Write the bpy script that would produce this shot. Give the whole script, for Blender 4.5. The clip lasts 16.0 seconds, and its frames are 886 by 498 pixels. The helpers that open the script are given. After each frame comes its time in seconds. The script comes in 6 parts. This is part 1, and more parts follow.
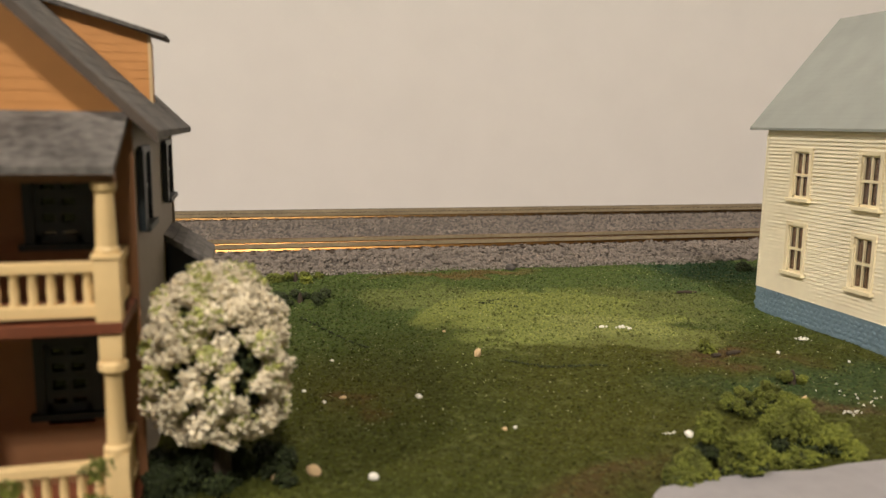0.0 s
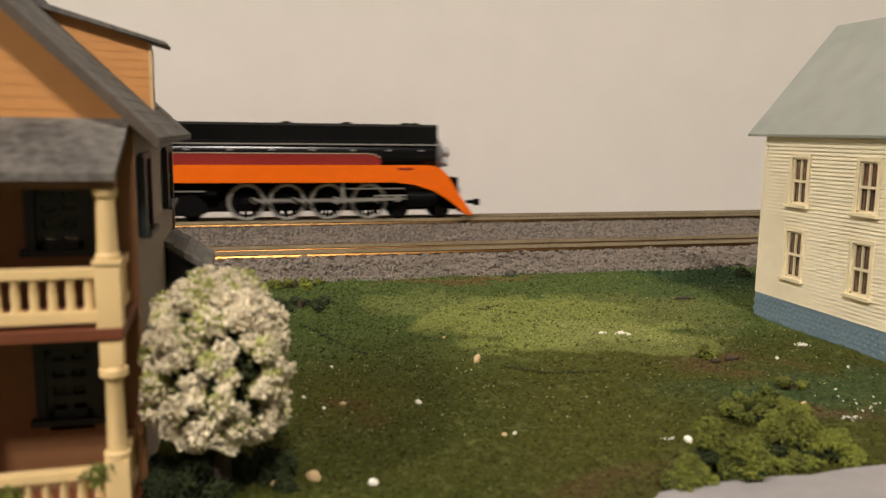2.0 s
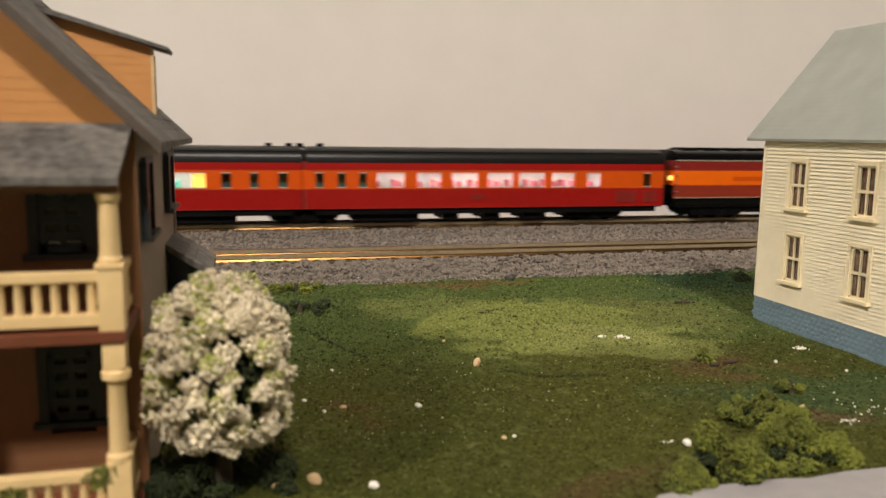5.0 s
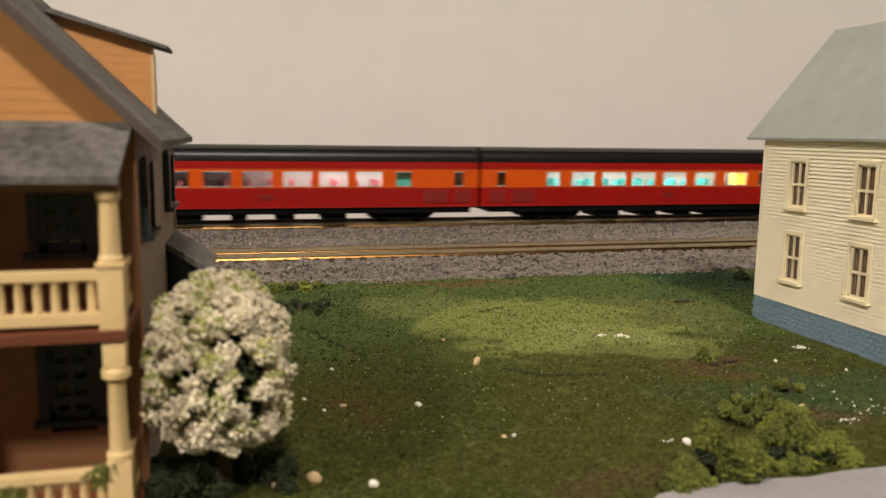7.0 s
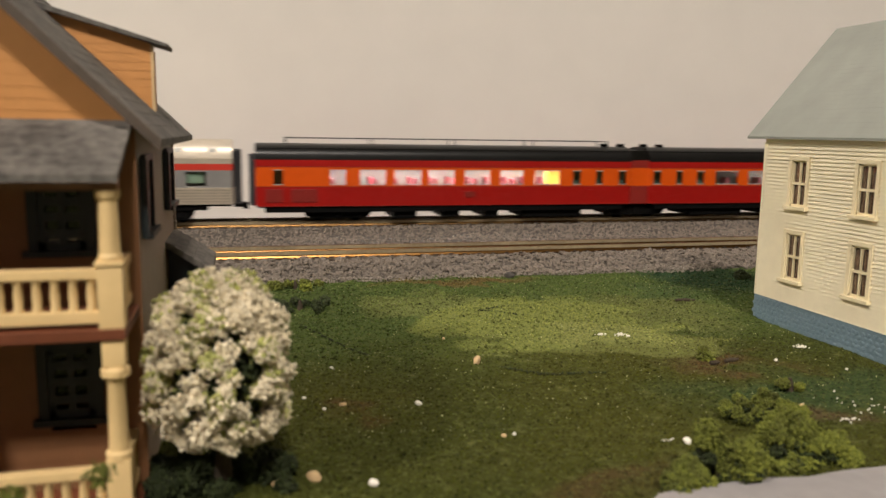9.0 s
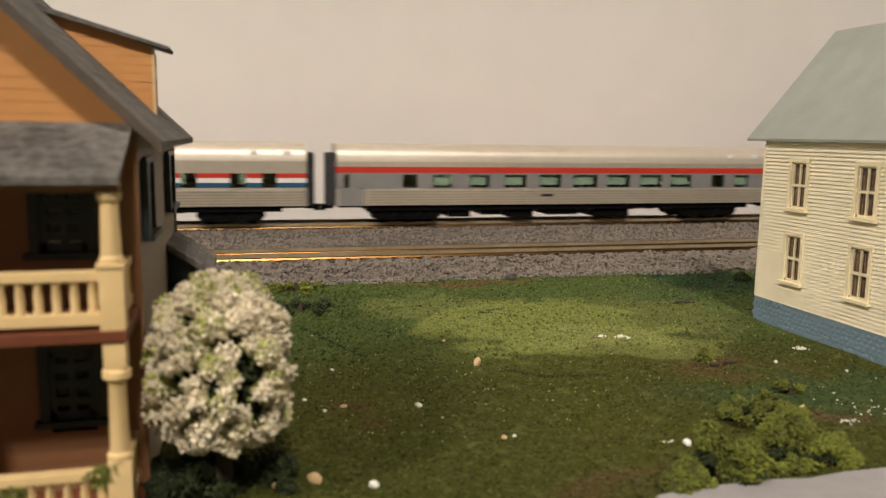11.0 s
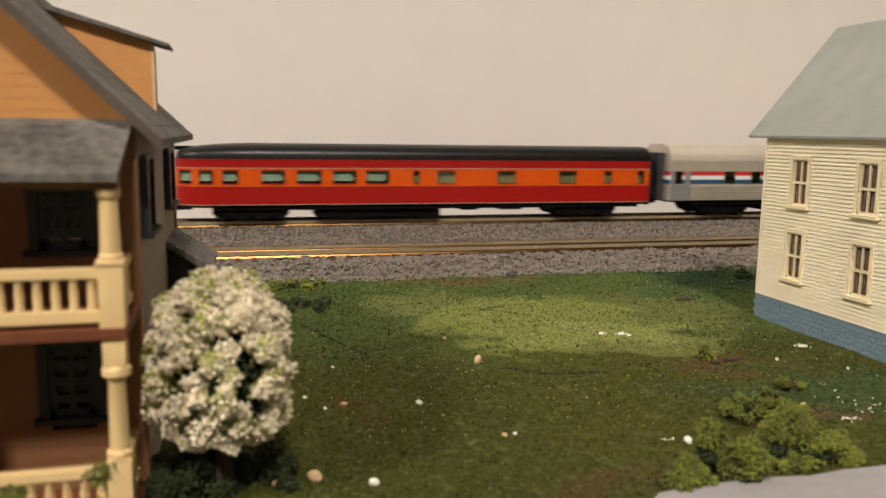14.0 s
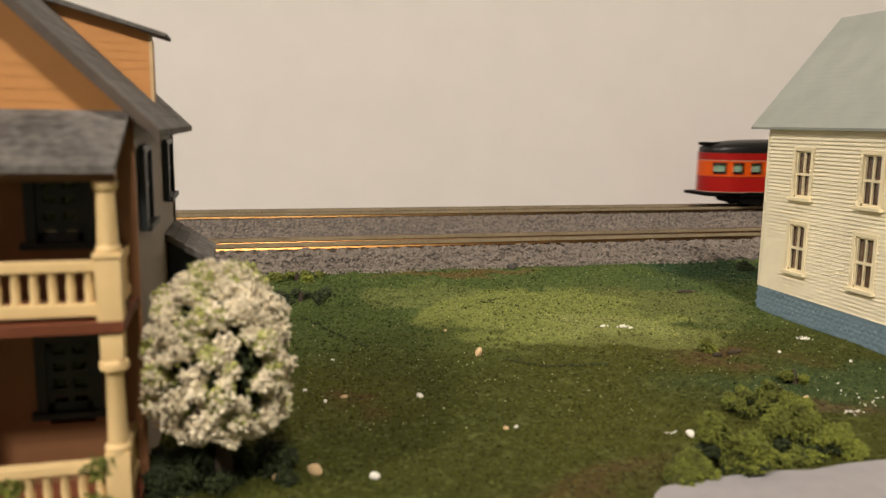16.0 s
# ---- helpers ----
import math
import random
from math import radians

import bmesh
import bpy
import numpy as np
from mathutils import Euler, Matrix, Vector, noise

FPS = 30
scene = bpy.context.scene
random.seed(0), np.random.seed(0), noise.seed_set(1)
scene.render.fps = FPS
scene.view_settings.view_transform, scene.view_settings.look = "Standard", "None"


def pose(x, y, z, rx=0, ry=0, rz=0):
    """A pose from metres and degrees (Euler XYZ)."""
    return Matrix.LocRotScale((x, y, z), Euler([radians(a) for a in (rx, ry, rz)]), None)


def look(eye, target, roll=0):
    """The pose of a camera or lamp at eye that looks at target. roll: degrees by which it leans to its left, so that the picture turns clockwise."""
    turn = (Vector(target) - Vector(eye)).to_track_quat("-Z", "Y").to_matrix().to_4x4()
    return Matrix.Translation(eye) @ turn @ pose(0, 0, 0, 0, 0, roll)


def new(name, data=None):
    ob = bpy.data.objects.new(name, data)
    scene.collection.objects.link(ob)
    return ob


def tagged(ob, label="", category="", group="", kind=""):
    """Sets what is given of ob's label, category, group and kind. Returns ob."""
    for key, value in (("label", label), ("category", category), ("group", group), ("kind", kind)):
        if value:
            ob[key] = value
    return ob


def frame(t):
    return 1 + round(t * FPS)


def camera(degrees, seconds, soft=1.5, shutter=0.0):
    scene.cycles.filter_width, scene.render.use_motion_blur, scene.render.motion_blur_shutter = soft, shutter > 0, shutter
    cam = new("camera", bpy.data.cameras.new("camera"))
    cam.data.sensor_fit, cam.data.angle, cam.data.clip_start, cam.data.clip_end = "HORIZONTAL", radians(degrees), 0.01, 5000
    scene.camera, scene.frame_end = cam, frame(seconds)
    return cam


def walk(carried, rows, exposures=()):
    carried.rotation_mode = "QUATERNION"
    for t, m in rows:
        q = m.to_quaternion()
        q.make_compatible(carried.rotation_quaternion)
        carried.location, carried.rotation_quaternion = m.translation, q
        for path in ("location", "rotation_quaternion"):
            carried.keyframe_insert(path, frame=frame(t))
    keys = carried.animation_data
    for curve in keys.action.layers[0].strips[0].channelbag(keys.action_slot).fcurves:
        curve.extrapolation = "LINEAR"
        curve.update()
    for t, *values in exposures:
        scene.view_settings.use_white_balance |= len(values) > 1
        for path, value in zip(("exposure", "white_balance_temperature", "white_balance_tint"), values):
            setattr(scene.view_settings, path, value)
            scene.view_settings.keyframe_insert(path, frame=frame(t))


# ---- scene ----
cam = camera(58.85, 16.0, soft=1.4, shutter=0.5)
# small aperture of a phone close to its subject
cam.data.dof.use_dof, cam.data.dof.focus_distance, cam.data.dof.aperture_fstop = True, 0.180, 46.0
# seconds, eye x, y, z, degrees down, lean, degrees to the right of the track's normal
PATH = [
    (0.0, 0.00028, 0.00088, 0.03795, 9.047, 0.805, 14.340),
    (0.5, 0.00006, 0.00060, 0.03798, 8.797, 0.802, 14.415),
    (1.0, 0.00016, 0.00040, 0.03799, 8.505, 0.785, 14.356),
    (1.5, 0.00017, 0.00046, 0.03802, 8.508, 0.788, 14.366),
    (2.0, 0.00020, 0.00054, 0.03789, 8.544, 0.735, 14.374),
    (2.5, 0.00008, 0.00029, 0.03796, 8.534, 0.775, 14.392),
    (3.0, 0.00005, 0.00019, 0.03796, 8.259, 0.782, 14.388),
    (3.5, -0.00001, -0.00039, 0.03813, 7.926, 0.768, 14.346),
    (4.0, 0.00003, -0.00002, 0.03797, 8.046, 0.730, 14.376),
    (6.5, 0.00003, 0.00004, 0.03799, 8.349, 0.789, 14.399),
    (7.0, -0.00000, -0.00000, 0.03800, 8.350, 0.800, 14.400),
    (7.5, -0.00002, 0.00010, 0.03805, 8.425, 0.814, 14.426),
    (8.0, 0.00007, 0.00022, 0.03804, 8.581, 0.831, 14.385),
    (8.5, -0.00005, -0.00010, 0.03791, 8.431, 0.795, 14.400),
    (9.0, 0.00003, 0.00018, 0.03802, 8.467, 0.872, 14.397),
    (11.5, -0.00001, -0.00007, 0.03804, 8.293, 0.827, 14.344),
    (12.0, 0.00003, -0.00009, 0.03805, 8.307, 0.813, 14.320),
    (12.5, 0.00000, 0.00004, 0.03802, 8.366, 0.814, 14.351),
    (13.0, 0.00005, 0.00003, 0.03806, 8.396, 0.835, 14.328),
    (13.5, 0.00003, -0.00004, 0.03803, 8.364, 0.802, 14.321),
    (14.0, 0.00009, 0.00017, 0.03798, 8.499, 0.828, 14.313),
    (14.5, 0.00003, -0.00003, 0.03806, 8.558, 0.813, 14.315),
    (15.0, 0.00013, 0.00054, 0.03792, 8.720, 0.825, 14.320),
    (15.5, 0.00015, 0.00063, 0.03799, 8.997, 0.842, 14.312),
    (16.0, 0.00026, 0.00094, 0.03794, 9.107, 0.825, 14.273),
]


def view(x, y, z, down, lean, turn):
    d, a = radians(down), radians(turn)
    way = Vector((math.sin(a) * math.cos(d), math.cos(a) * math.cos(d), -math.sin(d)))
    eye = Vector((x, y, z))
    return look(eye, eye + way, lean)


walk(cam, [(t, view(*p)) for t, *p in PATH], [(0.0, -0.05), (2.0, -0.04), (3.0, 0.0), (4.2, 0.0), (6.5, -0.09), (9.0, -0.11), (12.5, -0.09), (14.5, 0.0), (16.0, 0.0)])

# ---------------------------------------------------------------- light
world = bpy.data.worlds.new("room_air")
scene.world = world
world.use_nodes = True
world.node_tree.nodes["Background"].inputs[0].default_value = (1.0, 0.9, 0.8, 1)
world.node_tree.nodes["Background"].inputs[1].default_value = 0.02


def area_lamp(x, y, z, size, watts, colour, aim):
    data = bpy.data.lights.new("lamp_light", "AREA")
    data.shape, data.size, data.energy, data.color = "DISK", size, watts, colour
    ob = new("lamp_light", data)
    ob.matrix_world = look((x, y, z), aim)
    return ob


WARM = (1.0, 0.93, 0.86)
# first placed from the rail glint; second unseen, added to light the cream house
LAMPS = [(0.0, -0.95, 1.30, 0.20, 28.0), (-1.25, -0.70, 1.30, 0.20, 36.0)]
for lx, ly, lz, ls, lw in LAMPS:
    area_lamp(lx, ly, lz, ls, lw, WARM, (lx * 0.6, ly * 0.6 + 0.05, 0.0))

# ---------------------------------------------------------------- materials
MATS = {}


def mat(name, colour, rough=0.6, metal=0.0, vary=0.15, scale=900.0, bump=0.0, second=None, spec=0.5, island=0.0, big=None):
    """A procedural surface: colour with grain at two scales, roughness wear and fine relief."""
    m = bpy.data.materials.new(name)
    m.use_nodes = True
    nt = m.node_tree
    n, l = nt.nodes, nt.links
    b = n["Principled BSDF"]
    tc = n.new("ShaderNodeTexCoord")
    fine = n.new("ShaderNodeTexNoise")
    fine.inputs["Scale"].default_value = scale
    fine.inputs["Detail"].default_value = 6
    l.new(tc.outputs["Object"], fine.inputs["Vector"])
    broad = n.new("ShaderNodeTexNoise")
    broad.inputs["Scale"].default_value = big or scale * 0.13
    broad.inputs["Detail"].default_value = 3
    l.new(tc.outputs["Object"], broad.inputs["Vector"])
    add = n.new("ShaderNodeMath")
    add.operation = "ADD"
    l.new(fine.outputs["Fac"], add.inputs[0])
    l.new(broad.outputs["Fac"], add.inputs[1])
    half = n.new("ShaderNodeMapRange")
    half.inputs["From Min"].default_value = 0.7
    half.inputs["From Max"].default_value = 1.3
    l.new(add.outputs[0], half.inputs["Value"])
    mix = n.new("ShaderNodeMix")
    mix.data_type = "RGBA"
    dark = tuple(c * (1 - vary) for c in colour)
    light = tuple(min(1, c * (1 + vary)) for c in colour) if second is None else second
    mix.inputs["A"].default_value = (*dark, 1)
    mix.inputs["B"].default_value = (*light, 1)
    l.new(half.outputs["Result"], mix.inputs["Factor"])
    last = mix.outputs["Result"]
    if island:
        geo = n.new("ShaderNodeNewGeometry")
        rng = n.new("ShaderNodeMapRange")
        rng.inputs["To Min"].default_value = 1 - island
        rng.inputs["To Max"].default_value = 1 + island
        l.new(geo.outputs["Random Per Island"], rng.inputs["Value"])
        hsv = n.new("ShaderNodeHueSaturation")
        l.new(last, hsv.inputs["Color"])
        l.new(rng.outputs["Result"], hsv.inputs["Value"])
        last = hsv.outputs["Color"]
    l.new(last, b.inputs["Base Color"])
    wear = n.new("ShaderNodeMapRange")
    wear.inputs["To Min"].default_value = max(0.02, rough * 0.85)
    wear.inputs["To Max"].default_value = min(1, rough * 1.15)
    l.new(broad.outputs["Fac"], wear.inputs["Value"])
    l.new(wear.outputs["Result"], b.inputs["Roughness"])
    b.inputs["Metallic"].default_value = metal
    b.inputs["Specular IOR Level"].default_value = spec
    if bump:
        bp = n.new("ShaderNodeBump")
        bp.inputs["Strength"].default_value = 0.6
        bp.inputs["Distance"].default_value = bump
        l.new(fine.outputs["Fac"], bp.inputs["Height"])
        l.new(bp.outputs["Normal"], b.inputs["Normal"])
    MATS[name] = m
    return m


def glow(name, colour, strength):
    m = bpy.data.materials.new(name)
    m.use_nodes = True
    b = m.node_tree.nodes["Principled BSDF"]
    b.inputs["Base Color"].default_value = (*colour, 1)
    b.inputs["Emission Color"].default_value = (*colour, 1)
    b.inputs["Emission Strength"].default_value = strength
    MATS[name] = m
    return m


def glass(name, colour=(1, 1, 1), rough=0.02):
    m = bpy.data.materials.new(name)
    m.use_nodes = True
    nt = m.node_tree
    n, l = nt.nodes, nt.links
    n.remove(n["Principled BSDF"])
    tr = n.new("ShaderNodeBsdfTransparent")
    tr.inputs[0].default_value = (*colour, 1)
    gl = n.new("ShaderNodeBsdfGlossy")
    gl.inputs["Roughness"].default_value = rough
    mx = n.new("ShaderNodeMixShader")
    mx.inputs[0].default_value = 0.06
    l.new(tr.outputs[0], mx.inputs[1])
    l.new(gl.outputs[0], mx.inputs[2])
    l.new(mx.outputs[0], n["Material Output"].inputs[0])
    MATS[name] = m
    return m


wall_paint = mat("wall_paint", (0.70, 0.655, 0.60), 0.75, vary=0.03, scale=60, bump=0.0001, big=4)
room_paint = mat("room_paint", (0.30, 0.28, 0.26), 0.8, vary=0.03, scale=20)
ceiling_paint = mat("ceiling_paint", (0.42, 0.41, 0.40), 0.85, vary=0.02, scale=20)
carpet = mat("carpet", (0.25, 0.2, 0.15), 0.95, vary=0.2, scale=80)
# sheet under the grains; shade in their gaps is put into its colour
ballast_grey = mat("ballast_grey", (0.075, 0.062, 0.050), 0.9, vary=0.6, scale=1400, bump=0.0003)
ballast_grain = mat("ballast_grain", (0.180, 0.148, 0.120), 0.9, vary=0.22, scale=420, island=0.12)
rail_brass = mat("rail_brass", (0.165, 0.083, 0.026), 0.31, metal=1.0, vary=0.12, scale=600)
rail_dull = mat("rail_dull", (0.100, 0.056, 0.020), 0.36, metal=1.0, vary=0.3, scale=700)
rail_brown = mat("rail_brown", (0.34, 0.27, 0.165), 0.5, metal=0.35, vary=0.25, scale=900)
tie_plastic = mat("tie_plastic", (0.05, 0.032, 0.02), 0.6, vary=0.3, scale=1500)
orange_paint = mat("orange_paint", (0.80, 0.135, 0.004), 0.32, vary=0.05, scale=500, spec=0.32)
coach_orange = mat("coach_orange", (0.60, 0.078, 0.004), 0.36, vary=0.05, scale=500, spec=0.28)
red_paint = mat("red_paint", (0.31, 0.008, 0.006), 0.32, vary=0.04, scale=500, spec=0.30)
tender_red = mat("tender_red", (0.24, 0.026, 0.011), 0.38, vary=0.07, scale=500)
dark_red = mat("dark_red", (0.22, 0.016, 0.012), 0.38, vary=0.07, scale=500)
loco_black = mat("loco_black", (0.0035, 0.0035, 0.0035), 0.20, vary=0.3, scale=700, spec=0.22)
roof_black = mat("roof_black", (0.006, 0.0055, 0.0048), 0.36, vary=0.25, scale=700, spec=0.26)
under_black = mat("under_black", (0.0045, 0.0042, 0.004), 0.65, vary=0.3, scale=900, spec=0.05)
cab_grey = mat("cab_grey", (0.0075, 0.0075, 0.0075), 0.34, vary=0.15, scale=700, spec=0.2)
steel_rim = mat("steel_rim", (0.42, 0.40, 0.37), 0.35, metal=0.7, vary=0.1, scale=900)
silver_front = mat("silver_front", (0.45, 0.44, 0.43), 0.4, metal=0.4, vary=0.1, scale=900)
smokebox_grey = mat("smokebox_grey", (0.14, 0.135, 0.13), 0.45, metal=0.3, vary=0.15, scale=900)
white_line = mat("white_line", (0.34, 0.26, 0.19), 0.5, vary=0.05)
# stainless darkened: shade in the grooves between flutes put into colour
groove_grey = mat("groove_grey", (0.56, 0.50, 0.42), 0.42, metal=0.6, vary=0.1, scale=300)
stainless = mat("stainless", (0.74, 0.66, 0.55), 0.33, metal=0.66, vary=0.05, scale=300)
stainless_satin = mat("stainless_satin", (0.68, 0.60, 0.49), 0.50, metal=0.62, vary=0.05, scale=300)
stainless_dark = mat("stainless_dark", (0.30, 0.29, 0.28), 0.4, metal=0.4, vary=0.08, scale=300)
stripe_red = mat("stripe_red", (0.50, 0.035, 0.02), 0.4, vary=0.04)
stripe_white = mat("stripe_white", (0.72, 0.70, 0.66), 0.4, vary=0.04)
stripe_blue = mat("stripe_blue", (0.018, 0.075, 0.14), 0.4, vary=0.06)
rubber_grey = mat("rubber_grey", (0.022, 0.022, 0.024), 0.7, vary=0.2)
seat_pink = mat("seat_pink", (0.62, 0.16, 0.20), 0.7, vary=0.2)
seat_teal = mat("seat_teal", (0.10, 0.55, 0.50), 0.7, vary=0.2)
seat_brown = mat("seat_brown", (0.16, 0.08, 0.06), 0.7, vary=0.2)
corridor_olive = mat("corridor_olive", (0.29, 0.24, 0.11), 0.7, vary=0.15, scale=300)
corridor_teal = mat("corridor_teal", (0.075, 0.115, 0.10), 0.7, vary=0.15, scale=300)
interior_wall = mat("interior_wall", (0.6, 0.58, 0.55), 0.7, vary=0.05)
led_white = glow("led_white", (1.0, 0.95, 0.92), 26.0)
led_warm = glow("led_warm", (1.0, 0.55, 0.10), 1.7)
window_clear = glass("window_clear", (0.93, 0.96, 0.94))
# bright view through the cars' windows put into a board's colour
window_pale = mat("window_pale", (0.44, 0.51, 0.43), 0.3, vary=0.06, scale=200)
window_tint = glass("window_tint", (0.72, 0.80, 0.74))
window_dark = glass("window_dark", (0.10, 0.10, 0.10))

cream_siding = mat("cream_siding", (0.87, 0.79, 0.58), 0.55, vary=0.04, scale=500)
cream_trim = mat("cream_trim", (0.86, 0.75, 0.50), 0.5, vary=0.04, scale=600)
blue_stone = mat("blue_stone", (0.17, 0.25, 0.30), 0.6, vary=0.15, scale=700)
green_roof = mat("green_roof", (0.262, 0.275, 0.243), 0.42, vary=0.10, scale=190, big=38)
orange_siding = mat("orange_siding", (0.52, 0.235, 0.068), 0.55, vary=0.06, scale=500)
# tan darkened further: shade under the porch is put into this colour
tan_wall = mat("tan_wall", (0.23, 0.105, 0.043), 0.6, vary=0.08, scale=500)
grey_siding = mat("grey_siding", (0.30, 0.245, 0.19), 0.6, vary=0.1, scale=500)
shingle_grey = mat("shingle_grey", (0.120, 0.108, 0.094), 0.85, vary=0.6, scale=900, bump=0.0002)
rake_brown = mat("rake_brown", (0.085, 0.062, 0.045), 0.7, vary=0.25, scale=600)
porch_cream = mat("porch_cream", (0.72, 0.52, 0.25), 0.5, vary=0.06, scale=400)
deck_red = mat("deck_red", (0.15, 0.043, 0.017), 0.55, vary=0.15, scale=500)
shutter_dark = mat("shutter_dark", (0.018, 0.024, 0.026), 0.45, vary=0.2)
sash_blue = mat("sash_blue", (0.011, 0.015, 0.018), 0.5, vary=0.2)
# near-black: the darkness of unlit rooms put into colour
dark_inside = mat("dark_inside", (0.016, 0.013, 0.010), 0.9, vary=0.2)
curtain_brown = mat("curtain_brown", (0.20, 0.105, 0.065), 0.8, vary=0.3, scale=900)
concrete = mat("concrete", (0.29, 0.27, 0.268), 0.85, vary=0.08, scale=500, bump=0.00005, big=40)
bark = mat("bark", (0.05, 0.035, 0.02), 0.9, vary=0.3, scale=900)
blossom = mat("blossom", (0.80, 0.69, 0.47), 0.85, scale=1600, island=0.12, second=(0.90, 0.80, 0.60), big=520)
leaf_green = mat("leaf_green", (0.40, 0.41, 0.12), 0.85, vary=0.3, scale=800, island=0.35)
# dark plants and seams; also stands in for shade inside the foliage
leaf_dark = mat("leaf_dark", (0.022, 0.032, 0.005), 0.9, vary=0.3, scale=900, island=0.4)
moss_green = mat("moss_green", (0.128, 0.142, 0.017), 0.95, vary=0.45, scale=420, island=0.3, big=130)
stone_tan = mat("stone_tan", (0.60, 0.42, 0.22), 0.75, vary=0.2, scale=700)
stone_white = mat("stone_white", (0.80, 0.76, 0.66), 0.8, vary=0.1, scale=700)
stone_dark = mat("stone_dark", (0.08, 0.07, 0.06), 0.9, vary=0.3, scale=900)
sand_pale = mat("sand_pale", (0.26, 0.225, 0.18), 0.9, vary=0.2, scale=600, island=0.2)
fleck_pale = mat("fleck_pale", (0.34, 0.34, 0.18), 0.9, vary=0.4, scale=300, island=0.5)
lamp_shell = mat("lamp_shell", (0.8, 0.78, 0.74), 0.4, vary=0.02)
lamp_glow = glow("lamp_glow", (1.0, 0.8, 0.58), 40.0)
table_wood = mat("table_wood", (0.3, 0.2, 0.1), 0.6, vary=0.2, scale=40)


def turf_material(name, island):
    """Flocked turf: mottled greens, a pale patch of lighter flock and rusty earth spots."""
    m = bpy.data.materials.new(name)
    m.use_nodes = True
    nt = m.node_tree
    n, l = nt.nodes, nt.links
    b = n["Principled BSDF"]
    b.inputs["Roughness"].default_value = 0.95
    b.inputs["Specular IOR Level"].default_value = 0.15
    tc = n.new("ShaderNodeTexCoord")

    def noise_at(scale, detail=4):
        t = n.new("ShaderNodeTexNoise")
        t.inputs["Scale"].default_value = scale
        t.inputs["Detail"].default_value = detail
        l.new(tc.outputs["Object"], t.inputs["Vector"])
        return t

    def ramp(value, a, b2):
        r = n.new("ShaderNodeMapRange")
        r.interpolation_type = "SMOOTHSTEP"
        r.inputs["From Min"].default_value = a
        r.inputs["From Max"].default_value = b2
        l.new(value, r.inputs["Value"])
        return r.outputs["Result"]

    def blend(fac, a, colour):
        mx = n.new("ShaderNodeMix")
        mx.data_type = "RGBA"
        l.new(fac, mx.inputs["Factor"])
        if isinstance(a, tuple):
            mx.inputs["A"].default_value = (*a, 1)
        else:
            l.new(a, mx.inputs["A"])
        mx.inputs["B"].default_value = (*colour, 1)
        return mx.outputs["Result"]

    wob = noise_at(85, 6)
    warp = n.new("ShaderNodeMix")
    warp.data_type = "VECTOR"
    warp.inputs["Factor"].default_value = WARP
    l.new(tc.outputs["Object"], warp.inputs["A"])
    l.new(wob.outputs["Color"], warp.inputs["B"])

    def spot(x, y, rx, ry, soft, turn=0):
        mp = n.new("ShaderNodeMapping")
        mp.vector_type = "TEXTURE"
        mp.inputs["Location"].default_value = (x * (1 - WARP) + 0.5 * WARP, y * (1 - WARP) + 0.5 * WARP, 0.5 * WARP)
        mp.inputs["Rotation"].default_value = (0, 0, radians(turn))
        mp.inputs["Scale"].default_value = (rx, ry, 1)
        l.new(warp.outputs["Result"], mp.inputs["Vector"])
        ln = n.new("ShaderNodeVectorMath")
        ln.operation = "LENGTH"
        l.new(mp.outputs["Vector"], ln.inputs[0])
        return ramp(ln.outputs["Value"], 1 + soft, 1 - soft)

    col = blend(ramp(noise_at(26).outputs["Fac"], 0.35, 0.65), TURF_A, TURF_B)
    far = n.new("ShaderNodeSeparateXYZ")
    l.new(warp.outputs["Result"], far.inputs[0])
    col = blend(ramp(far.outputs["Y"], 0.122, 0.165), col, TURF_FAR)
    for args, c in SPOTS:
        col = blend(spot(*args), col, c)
    col = blend(ramp(noise_at(420, 6).outputs["Fac"], 0.52, 0.95), col, (0.150, 0.160, 0.050))
    col = blend(ramp(noise_at(1500, 5).outputs["Fac"], 0.52, 0.74), col, (0.098, 0.104, 0.030))
    col = blend(ramp(noise_at(2000, 5).outputs["Fac"], 0.42, 0.29), col, (0.018, 0.023, 0.006))
    if island:
        geo = n.new("ShaderNodeNewGeometry")
        rng = n.new("ShaderNodeMapRange")
        rng.inputs["To Min"].default_value = 0.52
        rng.inputs["To Max"].default_value = 1.6
        l.new(geo.outputs["Random Per Island"], rng.inputs["Value"])
        hsv = n.new("ShaderNodeHueSaturation")
        l.new(col, hsv.inputs["Color"])
        l.new(rng.outputs["Result"], hsv.inputs["Value"])
        col = hsv.outputs["Color"]
    l.new(col, b.inputs["Base Color"])
    bp = n.new("ShaderNodeBump")
    bp.inputs["Distance"].default_value = 0.0003
    l.new(noise_at(1500, 6).outputs["Fac"], bp.inputs["Height"])
    l.new(bp.outputs["Normal"], b.inputs["Normal"])
    return m


WARP = 0.032
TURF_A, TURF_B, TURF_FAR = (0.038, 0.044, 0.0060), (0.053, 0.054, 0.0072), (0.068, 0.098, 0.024)
